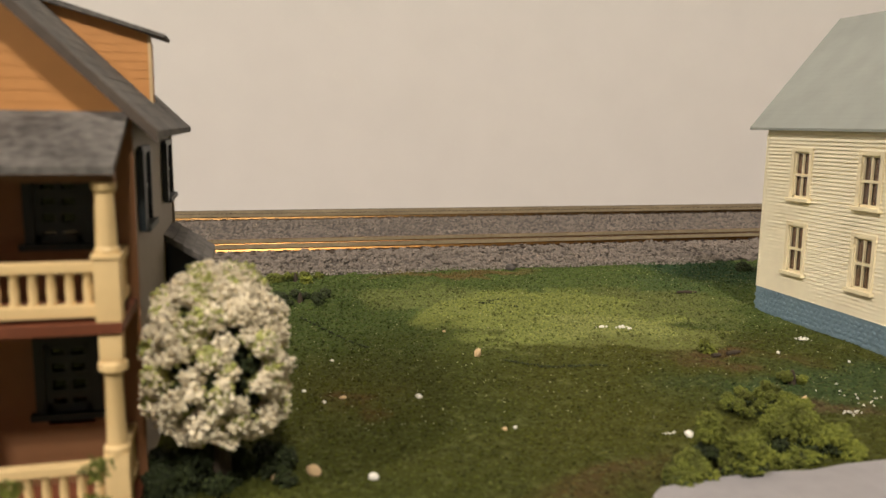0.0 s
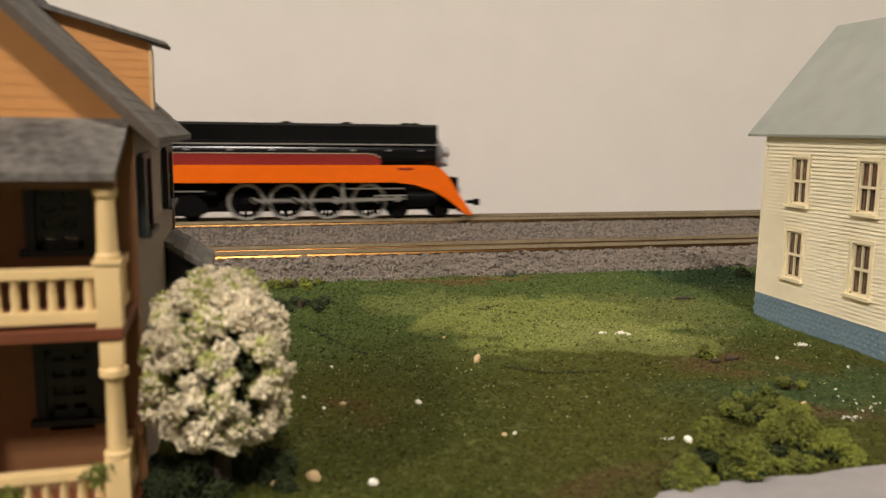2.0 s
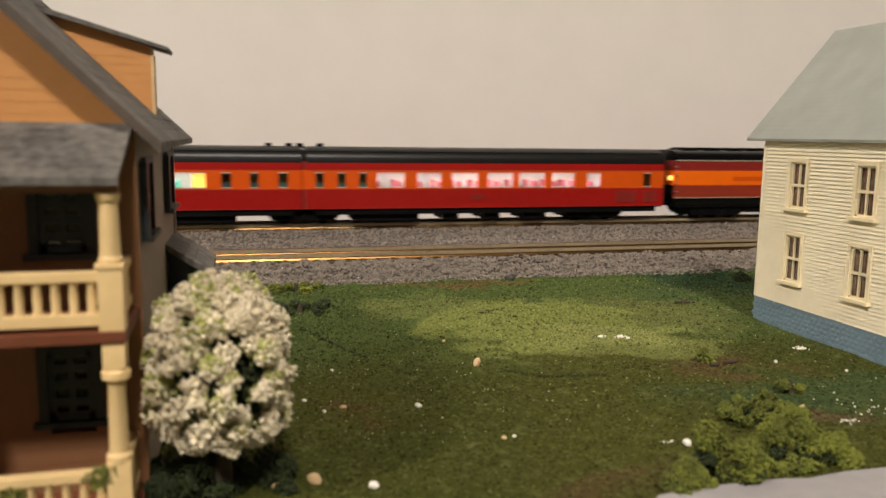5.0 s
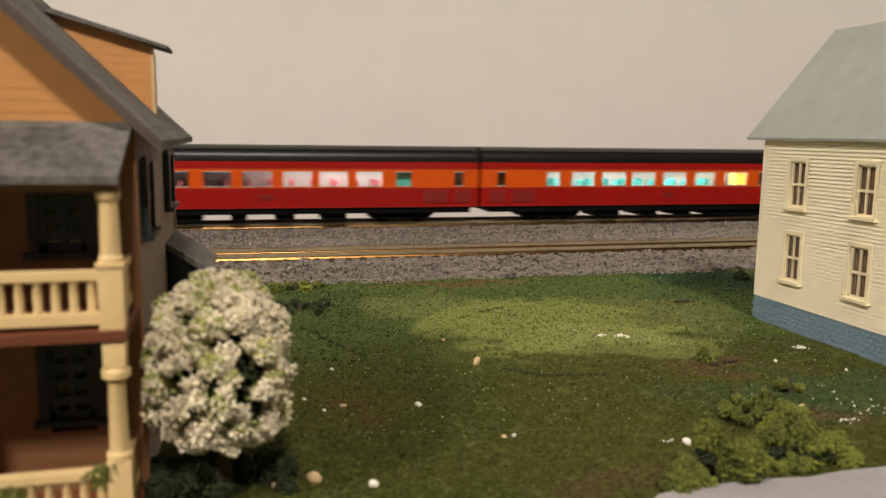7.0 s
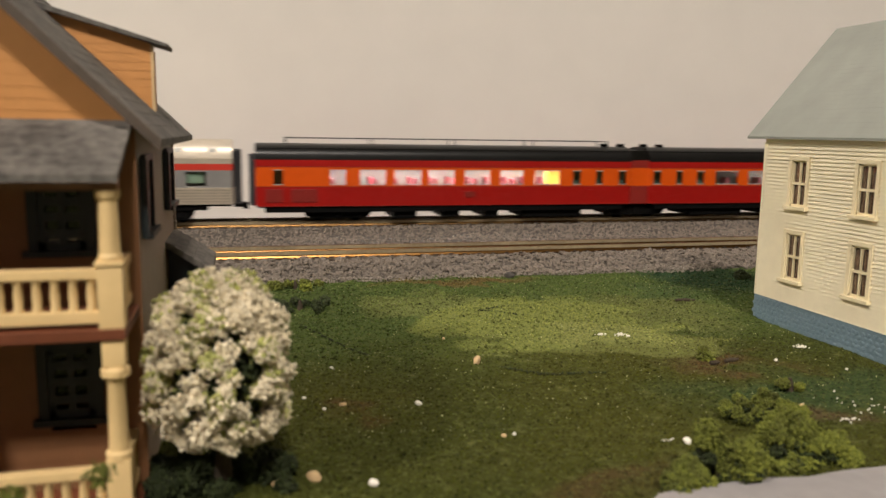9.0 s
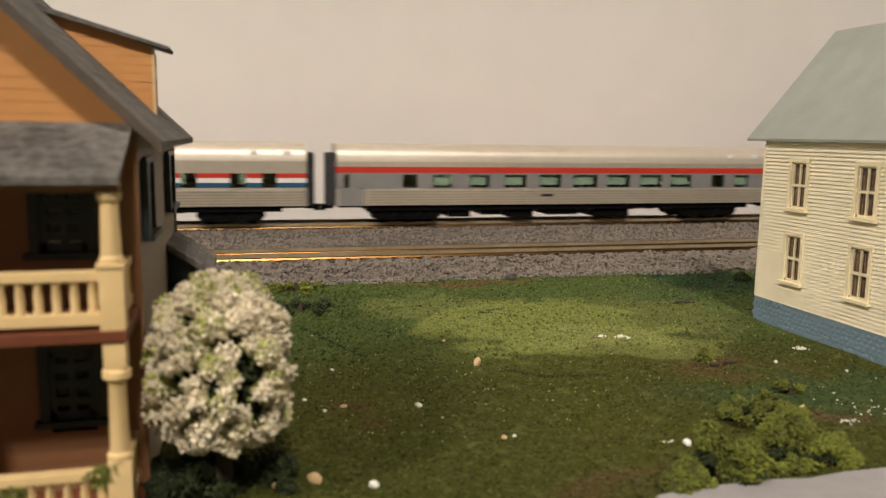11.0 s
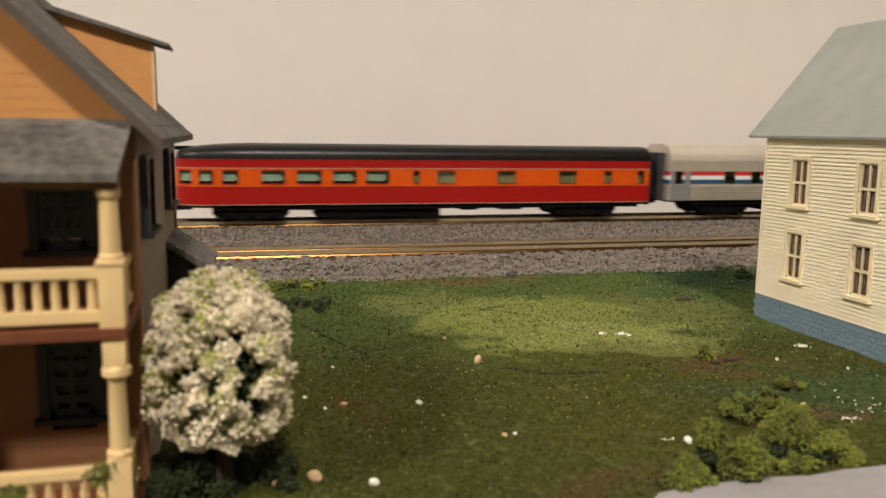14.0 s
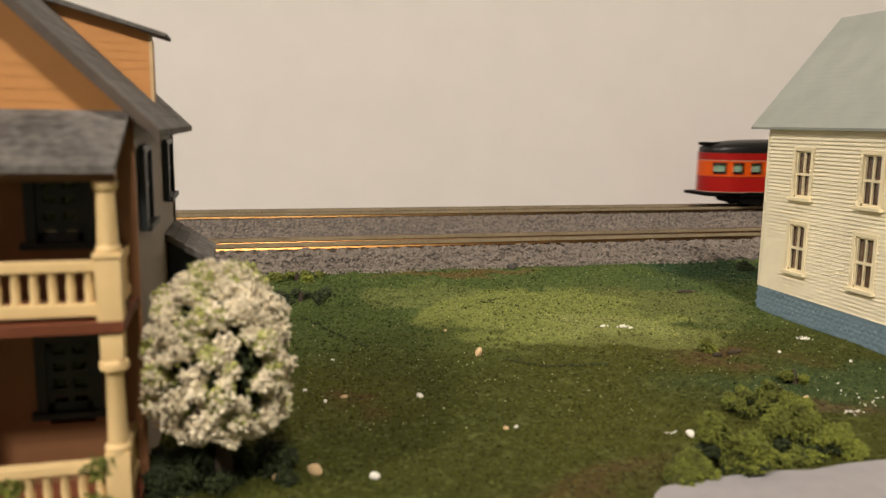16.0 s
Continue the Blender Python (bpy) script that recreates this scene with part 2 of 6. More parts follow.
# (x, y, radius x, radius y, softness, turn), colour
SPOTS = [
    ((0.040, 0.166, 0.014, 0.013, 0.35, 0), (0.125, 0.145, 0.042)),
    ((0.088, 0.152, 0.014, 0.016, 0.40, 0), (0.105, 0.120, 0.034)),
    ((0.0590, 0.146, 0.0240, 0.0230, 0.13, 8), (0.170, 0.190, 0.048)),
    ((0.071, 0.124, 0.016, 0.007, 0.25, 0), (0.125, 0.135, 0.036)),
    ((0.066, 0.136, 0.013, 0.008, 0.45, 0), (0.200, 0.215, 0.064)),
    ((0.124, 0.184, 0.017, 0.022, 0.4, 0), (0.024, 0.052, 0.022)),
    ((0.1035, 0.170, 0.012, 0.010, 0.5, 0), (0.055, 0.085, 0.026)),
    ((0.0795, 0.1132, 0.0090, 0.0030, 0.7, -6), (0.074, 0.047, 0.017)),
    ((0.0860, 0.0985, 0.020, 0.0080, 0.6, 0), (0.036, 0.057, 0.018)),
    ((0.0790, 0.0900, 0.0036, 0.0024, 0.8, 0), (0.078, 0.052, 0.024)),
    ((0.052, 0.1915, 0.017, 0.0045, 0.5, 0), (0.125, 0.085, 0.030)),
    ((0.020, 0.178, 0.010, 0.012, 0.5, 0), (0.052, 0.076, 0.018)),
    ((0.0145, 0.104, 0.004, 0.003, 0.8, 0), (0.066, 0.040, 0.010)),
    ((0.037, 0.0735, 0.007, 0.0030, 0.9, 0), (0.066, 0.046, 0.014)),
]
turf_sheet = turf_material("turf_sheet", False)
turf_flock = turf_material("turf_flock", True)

# ---------------------------------------------------------------- mesh helpers


def box(bm, x0, x1, y0, y1, z0, z1, bevel=0.0):
    v = [bm.verts.new((x, y, z)) for x in (x0, x1) for y in (y0, y1) for z in (z0, z1)]
    fs = [bm.faces.new([v[i] for i in q]) for q in ((0, 1, 3, 2), (4, 6, 7, 5), (0, 4, 5, 1), (2, 3, 7, 6), (0, 2, 6, 4), (1, 5, 7, 3))]
    if bevel:
        es = list({e for f in fs for e in f.edges})
        bmesh.ops.bevel(bm, geom=es, offset=bevel, segments=2, affect="EDGES", profile=0.7)
    return fs


def prism(bm, outline, axis, a, b):
    """Extrudes an outline of two coordinates along axis 'x', 'y' or 'z' from a to b."""
    def at(p, q):
        return {"x": (q, p[0], p[1]), "y": (p[0], q, p[1]), "z": (p[0], p[1], q)}[axis]
    lo = [bm.verts.new(at(p, a)) for p in outline]
    hi = [bm.verts.new(at(p, b)) for p in outline]
    n = len(outline)
    bm.faces.new(lo)
    bm.faces.new(hi[::-1])
    for i in range(n):
        bm.faces.new((lo[i], hi[i], hi[(i + 1) % n], lo[(i + 1) % n]))


def lathe(bm, profile, place=(0, 0, 0), turn=None, seg=20):
    """Turns (radius, height) pairs round z, then places the body."""
    m = Matrix.Translation(place) @ (turn or Matrix())
    rings = []
    for r, h in profile:
        rings.append([bm.verts.new(m @ Vector((r * math.cos(2 * math.pi * i / seg), r * math.sin(2 * math.pi * i / seg), h))) for i in range(seg)])
    for a, b in zip(rings, rings[1:]):
        for i in range(seg):
            j = (i + 1) % seg
            bm.faces.new((a[i], a[j], b[j], b[i]))
    bm.faces.new(rings[0][::-1])
    bm.faces.new(rings[-1])


ALONG_X = Matrix.Rotation(radians(90), 4, "Y")
ALONG_Y = Matrix.Rotation(radians(-90), 4, "X")


def part(name, bm, material, parent=None, label="", smooth=False):
    bmesh.ops.recalc_face_normals(bm, faces=bm.faces)
    me = bpy.data.meshes.new(name)
    bm.to_mesh(me)
    bm.free()
    me.materials.append(material)
    if smooth:
        me.shade_smooth()
        me.set_sharp_from_angle(angle=radians(35))
    ob = new(name, me)
    if parent:
        ob.parent = parent
    if label:
        tagged(ob, label)
    return ob


def boxes(name, list_of, material, parent=None, label="", bevel=0.0):
    bm = bmesh.new()
    for b in list_of:
        box(bm, *b, bevel=bevel)
    return part(name, bm, material, parent, label)


def empty(name, x=0, y=0, z=0, **tags):
    e = new(name)
    e.empty_display_size = 0.005
    e.location = (x, y, z)
    return tagged(e, **tags)


def raw(name, verts, faces, material, parent=None):
    me = bpy.data.meshes.new(name)
    me.from_pydata(verts, [], faces)
    me.materials.append(material)
    ob = new(name, me)
    if parent:
        ob.parent = parent
    return ob


def grains(name, pts, sizes, material, seed, parent=None, flat=0.8):
    """Many small uneven eight-sided grains as one mesh."""
    rng = np.random.default_rng(seed)
    n = len(pts)
    base = np.array([(1, 0, 0), (-1, 0, 0), (0, 1, 0), (0, -1, 0), (0, 0, 1), (0, 0, -1)], float)
    tri = np.array([(0, 2, 4), (2, 1, 4), (1, 3, 4), (3, 0, 4), (2, 0, 5), (1, 2, 5), (3, 1, 5), (0, 3, 5)])
    ang = rng.uniform(0, 2 * np.pi, n)
    v = base[None] * rng.uniform(0.6, 1.3, (n, 6, 1))
    v[:, :, 2] *= flat
    tilt = rng.uniform(-0.6, 0.6, (n, 1))
    v[:, :, 2] += v[:, :, 0] * tilt
    c, s = np.cos(ang)[:, None], np.sin(ang)[:, None]
    x, y = v[:, :, 0] * c - v[:, :, 1] * s, v[:, :, 0] * s + v[:, :, 1] * c
    v = np.stack([x, y, v[:, :, 2]], 2) * np.asarray(sizes)[:, None, None] + np.asarray(pts)[:, None, :]
    f = (tri[None] + 6 * np.arange(n)[:, None, None]).reshape(-1, 3)
    me = bpy.data.meshes.new(name)
    me.vertices.add(n * 6)
    me.vertices.foreach_set("co", v.reshape(-1))
    me.loops.add(len(f) * 3)
    me.loops.foreach_set("vertex_index", f.reshape(-1).astype(np.int32))
    me.polygons.add(len(f))
    me.polygons.foreach_set("loop_start", np.arange(0, len(f) * 3, 3, dtype=np.int32))
    me.update(calc_edges=True)
    me.validate()
    me.materials.append(material)
    ob = new(name, me)
    if parent:
        ob.parent = parent
    return ob

# ---------------------------------------------------------------- room
FRONT_TRACK, FRONT_RAIL = 0.2140, 0.0063      # centre line y, rail-top z
REAR_TRACK, REAR_RAIL = 0.2665, 0.0084
BACK_WALL = 0.305
X0, X1, Y0 = -2.0, 2.1, -2.0


def structure(name, b, material):
    return tagged(boxes(name, [b], material), kind="structure")


structure("wall_north", (X0, X1, BACK_WALL, BACK_WALL + 0.1, -1.0, 1.42), wall_paint)
structure("wall_south", (X0, X1, Y0 - 0.1, Y0, -1.0, 1.42), room_paint)
structure("wall_west", (X0 - 0.1, X0, Y0 - 0.1, BACK_WALL + 0.1, -1.0, 1.42), room_paint)
structure("wall_east", (X1, X1 + 0.1, Y0 - 0.1, BACK_WALL + 0.1, -1.0, 1.42), room_paint)
structure("floor", (X0 - 0.1, X1 + 0.1, Y0 - 0.1, BACK_WALL + 0.1, -1.1, -1.0), carpet)
structure("ceiling", (X0 - 0.1, X1 + 0.1, Y0 - 0.1, BACK_WALL + 0.1, 1.42, 1.5), ceiling_paint)


def ceiling_lamp(x, y, z, size):
    e = empty("ceiling_lamp", x, y, z, label="round white ceiling lamp, assumed out of view, with a warm glow", category="lamp", group="ceiling lamps")
    bm = bmesh.new()
    lathe(bm, [(size * 0.62, 0.02), (size * 0.62, 0.05), (size * 0.3, 0.119)], seg=32)
    part("canopy", bm, lamp_shell, e)
    bm = bmesh.new()
    lathe(bm, [(size * 0.55, 0.012), (size * 0.55, 0.019)], seg=32)
    part("diffuser", bm, lamp_glow, e, "glowing warm white diffuser")


for lx, ly, lz, ls, lw in LAMPS:
    ceiling_lamp(lx, ly, lz, ls)

# the layout's board: trestle legs under the ground
board = empty("layout_table", 0, -0.1, -1.0, label="wooden trestle table carrying the model railway layout", category="table")
boxes("tabletop", [(-1.9, 2.0, -0.35, 0.40, 0.945, 0.985)], table_wood, board)
for lx in (-1.7, 0.0, 1.8):
    for ly in (-0.28, 0.33):
        boxes("leg", [(lx - 0.03, lx + 0.03, ly - 0.03, ly + 0.03, 0.0, 0.945)], table_wood, board)


def ground_z(x, y):
    """Height of the scenery: lawn, ballast shoulder, two track beds, ditch at the backdrop."""
    prof = [(-0.5, 0.0), (0.1955, 0.0), (0.2035, 0.0038), (0.2240, 0.0040), (0.2320, 0.0035), (0.2560, 0.0062), (0.2760, 0.0063), (0.2860, 0.0030), (0.31, 0.0028)]
    edge = 0.0022 * noise.noise((x * 45, 3.1, 0)) + 0.0012 * noise.noise((x * 160, 7.7, 0))
    ys = [p[0] + (edge if 0.1 < p[0] < 0.21 else 0) for p in prof]
    z = float(np.interp(y, ys, [p[1] for p in prof]))
    if y < 0.2:
        lawn = 0.0011 * noise.noise((x * 28, y * 28, 1.0)) + 0.0004 * noise.noise((x * 95, y * 95, 5.0))
        z += lawn * min(1.0, max(0.0, (0.199 - y) / 0.02))
    return z


def lawn_end(x):
    return 0.1965 + 0.0022 * noise.noise((x * 45, 3.1, 0)) + 0.0012 * noise.noise((x * 160, 7.7, 0))


def ground_sheet(name, xs, ys, material, lawn):
    """One sheet of the scenery; past the lawn's edge the other sheet dips under."""
    verts = [(x, y, ground_z(x, y) - (0.0008 if (y > lawn_end(x)) == lawn else 0.0)) for y in ys for x in xs]
    nx = len(xs)
    faces = [(j * nx + i, j * nx + i + 1, (j + 1) * nx + i + 1, (j + 1) * nx + i) for j in range(len(ys) - 1) for i in range(nx - 1)]
    ob = raw(name, verts, faces, material)
    ob.data.shade_smooth()
    return tagged(ob, kind="structure")


GX = [X0 + 0.02, -1.0, -0.4] + list(np.linspace(-0.12, 0.24, 181)) + [0.5, 1.0, X1 - 0.02]
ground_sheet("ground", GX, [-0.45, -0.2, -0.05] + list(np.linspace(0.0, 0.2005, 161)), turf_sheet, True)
ground_sheet("track_bed", GX, list(np.linspace(0.1915, 0.2925, 81)) + [BACK_WALL - 0.001], ballast_grey, False)
grng = np.random.default_rng(5)


def scatter(n, x0, x1, y0, y1, lift=0.0):
    p = grng.uniform((x0, y0), (x1, y1), (n, 2))
    return np.array([(x, y, ground_z(x, y) + lift) for x, y in p])


def crumble(pts):
    """Heaps the loose stone into small lumps and hollows."""
    return np.array([(x, y, z + (1.0 if y < 0.209 else 0.35) * (0.00085 * noise.noise((x * 420, y * 420, 2.0)) + 0.0005 * noise.noise((x * 1100, y * 1100, 4.0)))) for x, y, z in pts])


def lawn_edge(p):
    return p[1] < lawn_end(p[0])


pts = scatter(105000, -0.05, 0.17, 0.058, 0.1995)
pts = np.array([p for p in pts if lawn_edge(p) and not (p[1] < 0.0712 and p[0] > 0.0405)])
tagged(grains("turf", pts, grng.uniform(0.00011, 0.00032, len(pts)), turf_flock, 11), "mottled dark green flocked turf of the lawn", "grass", kind="stuff")
crumbs = np.concatenate([scatter(2600, -0.02, 0.15, 0.125, 0.196, 0.0002), scatter(900, -0.005, 0.06, 0.165, 0.197, 0.0002)])
crumbs = np.array([p for p in crumbs if lawn_edge(p)])
tagged(grains("turf_crumbs", crumbs, grng.uniform(0.00016, 0.00042, len(crumbs)), turf_flock, 17), "rough crumbs of green flock on the far lawn", "grass", kind="stuff")
sand = scatter(9000, 0.0, 0.13, 0.190, 0.202, 0.00025)
sand = np.array([p for p in sand if -0.0012 < p[1] - lawn_end(p[0]) < 0.0022 * (0.35 + max(0.0, noise.noise((p[0] * 70, 1.5, 0))) * 2)])
tagged(grains("ballast_sand", sand, grng.uniform(0.00014, 0.00036, len(sand)), sand_pale, 18), "pale fine ballast sand spilt along the lawn's edge", "ballast", kind="stuff")
flecks = scatter(1700, -0.02, 0.15, 0.090, 0.196, 0.00022)
tagged(grains("turf_flecks", flecks, grng.uniform(0.00006, 0.00015, len(flecks)), fleck_pale, 15), "pale flecks of flock scattered over the lawn", "grass", kind="stuff")
tufts = scatter(420, -0.05, 0.17, 0.06, 0.196, 0.0002)
tufts = np.array([p for p in tufts if not (p[1] < 0.0712 and p[0] > 0.0405)])
tagged(grains("turf_clumps", tufts, grng.uniform(0.00022, 0.0005, len(tufts)), turf_flock, 12, flat=0.6), "small coarse clumps of green turf", "grass", kind="stuff")
pts = scatter(17000, -0.05, 0.20, 0.1940, 0.2600)
pts = np.array([p for p in pts if not lawn_edge(p) and abs(p[1] - FRONT_TRACK) > 0.0062])
more = scatter(5000, -0.05, 0.20, 0.205, 0.223, -0.0001)
shoulder = scatter(15000, -0.03, 0.17, 0.193, 0.2085, 0.0001)
shoulder = np.array([p for p in shoulder if not lawn_edge(p)])
pts = crumble(np.concatenate([pts, more]))
shoulder = crumble(shoulder)
tagged(grains("ballast", pts, grng.uniform(0.00028, 0.00076, len(pts)), ballast_grain, 13), "grey crushed stone ballast beside the tracks", "ballast", kind="stuff")
tagged(grains("ballast", shoulder, grng.uniform(0.00026, 0.0007, len(shoulder)), ballast_grain, 16), "grey crushed stone on the shoulder of the track bed", "ballast", kind="stuff")
pts = scatter(6000, -0.06, 0.22, 0.256, 0.277, -0.0001)
tagged(grains("ballast", pts, grng.uniform(0.00022, 0.0005, len(pts)), ballast_grain, 14), "grey ballast under the rear track", "ballast", kind="stuff")

# ---------------------------------------------------------------- track


def rail_profile(c, top):
    """Flat-bottomed rail in section: head, web, foot."""
    return [(c - 0.00066, top - 0.0020), (c - 0.00066, top - 0.00180), (c - 0.00050, top - 0.00176), (c - 0.00024, top - 0.00126), (c - 0.00024, top - 0.0008), (c - 0.00048, top - 0.0006),
            (c - 0.00048, top - 0.0001), (c - 0.0003, top), (c + 0.0003, top), (c + 0.00048, top - 0.0001), (c + 0.00048, top - 0.0006), (c + 0.00028, top - 0.0007), (c + 0.00028, top - 0.0014), (c + 0.00065, top - 0.0017), (c + 0.00065, top - 0.0020)]


def track(yc, top, label, seed, metal):
    e = empty("railway_track", 0, yc, 0, label=label, category="track", group="model railway tracks")
    rng = random.Random(seed)
    for side in (-1, 1):
        bm = bmesh.new()
        prism(bm, rail_profile(side * 0.0050, top), "x", -1.9, 2.0)
        part("rail", bm, metal, e, "worn brass-coloured rail")
        # brown weathered head of the rail
        bm = bmesh.new()
        for s2 in (-1, 1):
            c = side * 0.0050 + s2 * 0.00050
            box(bm, -1.9, 2.0, c - 0.00003, c + 0.00003, top - 0.00100, top - 0.00008)
        part("rail_side", bm, rail_brown, e, "brown weathered rail head")
    me = None
    i = 0
    x = -0.055
    while x < 0.215:
        if me is None:
            bm = bmesh.new()
            box(bm, -0.00085, 0.00085, -0.0085, 0.0085, -0.0010, 0.0, bevel=0.00012)
            for c in (-0.0050, 0.0050):
                for d in (-0.00095, 0.00095):
                    box(bm, -0.0005, 0.0005, c + d - 0.00025, c + d + 0.00025, 0, 0.00042)
            ob = part("tie", bm, tie_plastic, e)
            me = ob.data
        else:
            ob = new("tie", me)
            ob.parent = e
        ob.location = (x + rng.uniform(-0.0001, 0.0001), 0, top - 0.00195)
        x += 0.0041
    return e


track(FRONT_TRACK, FRONT_RAIL, "model railway track with brass rails on dark ties", 1, rail_brass)
track(REAR_TRACK, REAR_RAIL, "raised model railway track carrying the moving train", 2, rail_dull)

# ---------------------------------------------------------------- houses


def pieces_of(name, bm, material, parent):
    """Links each loose piece of bm as a part of its own."""
    left = set(bm.faces)
    while left:
        seen, todo = set(), [left.pop()]
        while todo:
            f = todo.pop()
            if f in seen:
                continue
            seen.add(f)
            left.discard(f)
            todo += [g for v in f.verts for g in v.link_faces if g not in seen]
        fs = sorted(seen, key=lambda f: f.index)
        vs = list({v: None for f in fs for v in f.verts})
        at = {v: i for i, v in enumerate(vs)}
        raw(name, [v.co.copy() for v in vs], [[at[v] for v in f.verts] for f in fs], material, parent)
    bm.free()


def siding(bm, u0, u1, z0, z1, pitch, openings, put, proud=0.00040, top=None):
    """Lapped boards from u0 to u1, board by board; top(z) may narrow them under a gable."""
    z = z0
    while z < z1 - 1e-6:
        zt = min(z + pitch, z1)
        a, b = (u0, u1) if top is None else top(0.5 * (z + zt))
        cuts = sorted((o[0], o[1]) for o in openings if o[2] < zt - 1e-5 and o[3] > z + 1e-5)
        spans, at = [], a
        for c0, c1 in cuts:
            if c0 > at:
                spans.append((at, min(c0, b)))
            at = max(at, c1)
        if at < b:
            spans.append((at, b))
        for s0, s1 in spans:
            if s1 - s0 < 1e-5:
                continue
            v = [bm.verts.new(put(*q)) for q in ((s0, proud, z), (s1, proud, z), (s1, 0.00003, zt), (s0, 0.00003, zt), (s0, -0.0006, z), (s1, -0.0006, z), (s1, -0.0006, zt), (s0, -0.0006, zt))]
            for q in ((0, 1, 2, 3), (4, 7, 6, 5), (0, 4, 5, 1), (3, 2, 6, 7), (0, 3, 7, 4), (1, 5, 6, 2)):
                bm.faces.new([v[i] for i in q])
        z = zt


def put_box(bm, put, u0, u1, d0, d1, z0, z1):
    v = [bm.verts.new(put(u, d, z)) for u in (u0, u1) for d in (d0, d1) for z in (z0, z1)]
    for q in ((0, 1, 3, 2), (4, 6, 7, 5), (0, 4, 5, 1), (2, 3, 7, 6), (0, 2, 6, 4), (1, 5, 7, 3)):
        bm.faces.new([v[i] for i in q])


def sash_window(parent, put, u0, u1, z0, z1, frame_m, sash_m, glass_m, curtain_m=None, sill=True, trim=0.0008, cols=2, rows=(0.55,), bar=0.00032):
    """A window in an opening u0..u1, z0..z1: trim, sill, sashes with glazing bars, panes, curtains."""
    w = empty("window")
    w.parent = parent
    bm = bmesh.new()
    put_box(bm, put, u0 - trim, u0, -0.0005, 0.0006, z0, z1 + trim)
    put_box(bm, put, u1, u1 + trim, -0.0005, 0.0006, z0, z1 + trim)
    put_box(bm, put, u0, u1, -0.0005, 0.0006, z1, z1 + trim)
    part("frame", bm, frame_m, w)
    if sill:
        bm = bmesh.new()
        put_box(bm, put, u0 - trim * 1.5, u1 + trim * 1.5, -0.0005, 0.00115, z0 - 0.0006, z0)
        part("sill", bm, frame_m, w)
    bm = bmesh.new()
    for f in (1 / cols * i for i in range(1, cols)):
        c = u0 + (u1 - u0) * f
        put_box(bm, put, c - bar / 2, c + bar / 2, -0.0002, 0.0002, z0, z1)
    for f in rows:
        c = z0 + (z1 - z0) * f
        put_box(bm, put, u0, u1, -0.0002, 0.00025, c - bar * 0.7, c + bar * 0.7)
    for a, b in ((u0, u0 + bar), (u1 - bar, u1)):
        put_box(bm, put, a, b, -0.0002, 0.00022, z0, z1)
    for a, b in ((z0, z0 + bar * 1.3), (z1 - bar, z1)):
        put_box(bm, put, u0, u1, -0.0002, 0.00022, a, b)
    part("sash", bm, sash_m, w)
    bm = bmesh.new()
    put_box(bm, put, u0, u1, -0.00032, -0.00026, z0, z1)
    p = part("pane", bm, glass_m, w)
    p.visible_shadow = False
    if curtain_m:
        bm = bmesh.new()
        width = u1 - u0
        n = 10
        for k in range(n):
            f0, f1 = k / n, (k + 1) / n
            if 0.36 < f0 < 0.56:
                continue
            d = -0.00036 - 0.0002 * (k % 2)
            put_box(bm, put, u0 - 0.0002 + width * f0, u0 - 0.0002 + width * f1, d - 0.0002, d, z0, z1)
        part("curtain", bm, curtain_m, w, "brown curtain behind the glass")
    return w


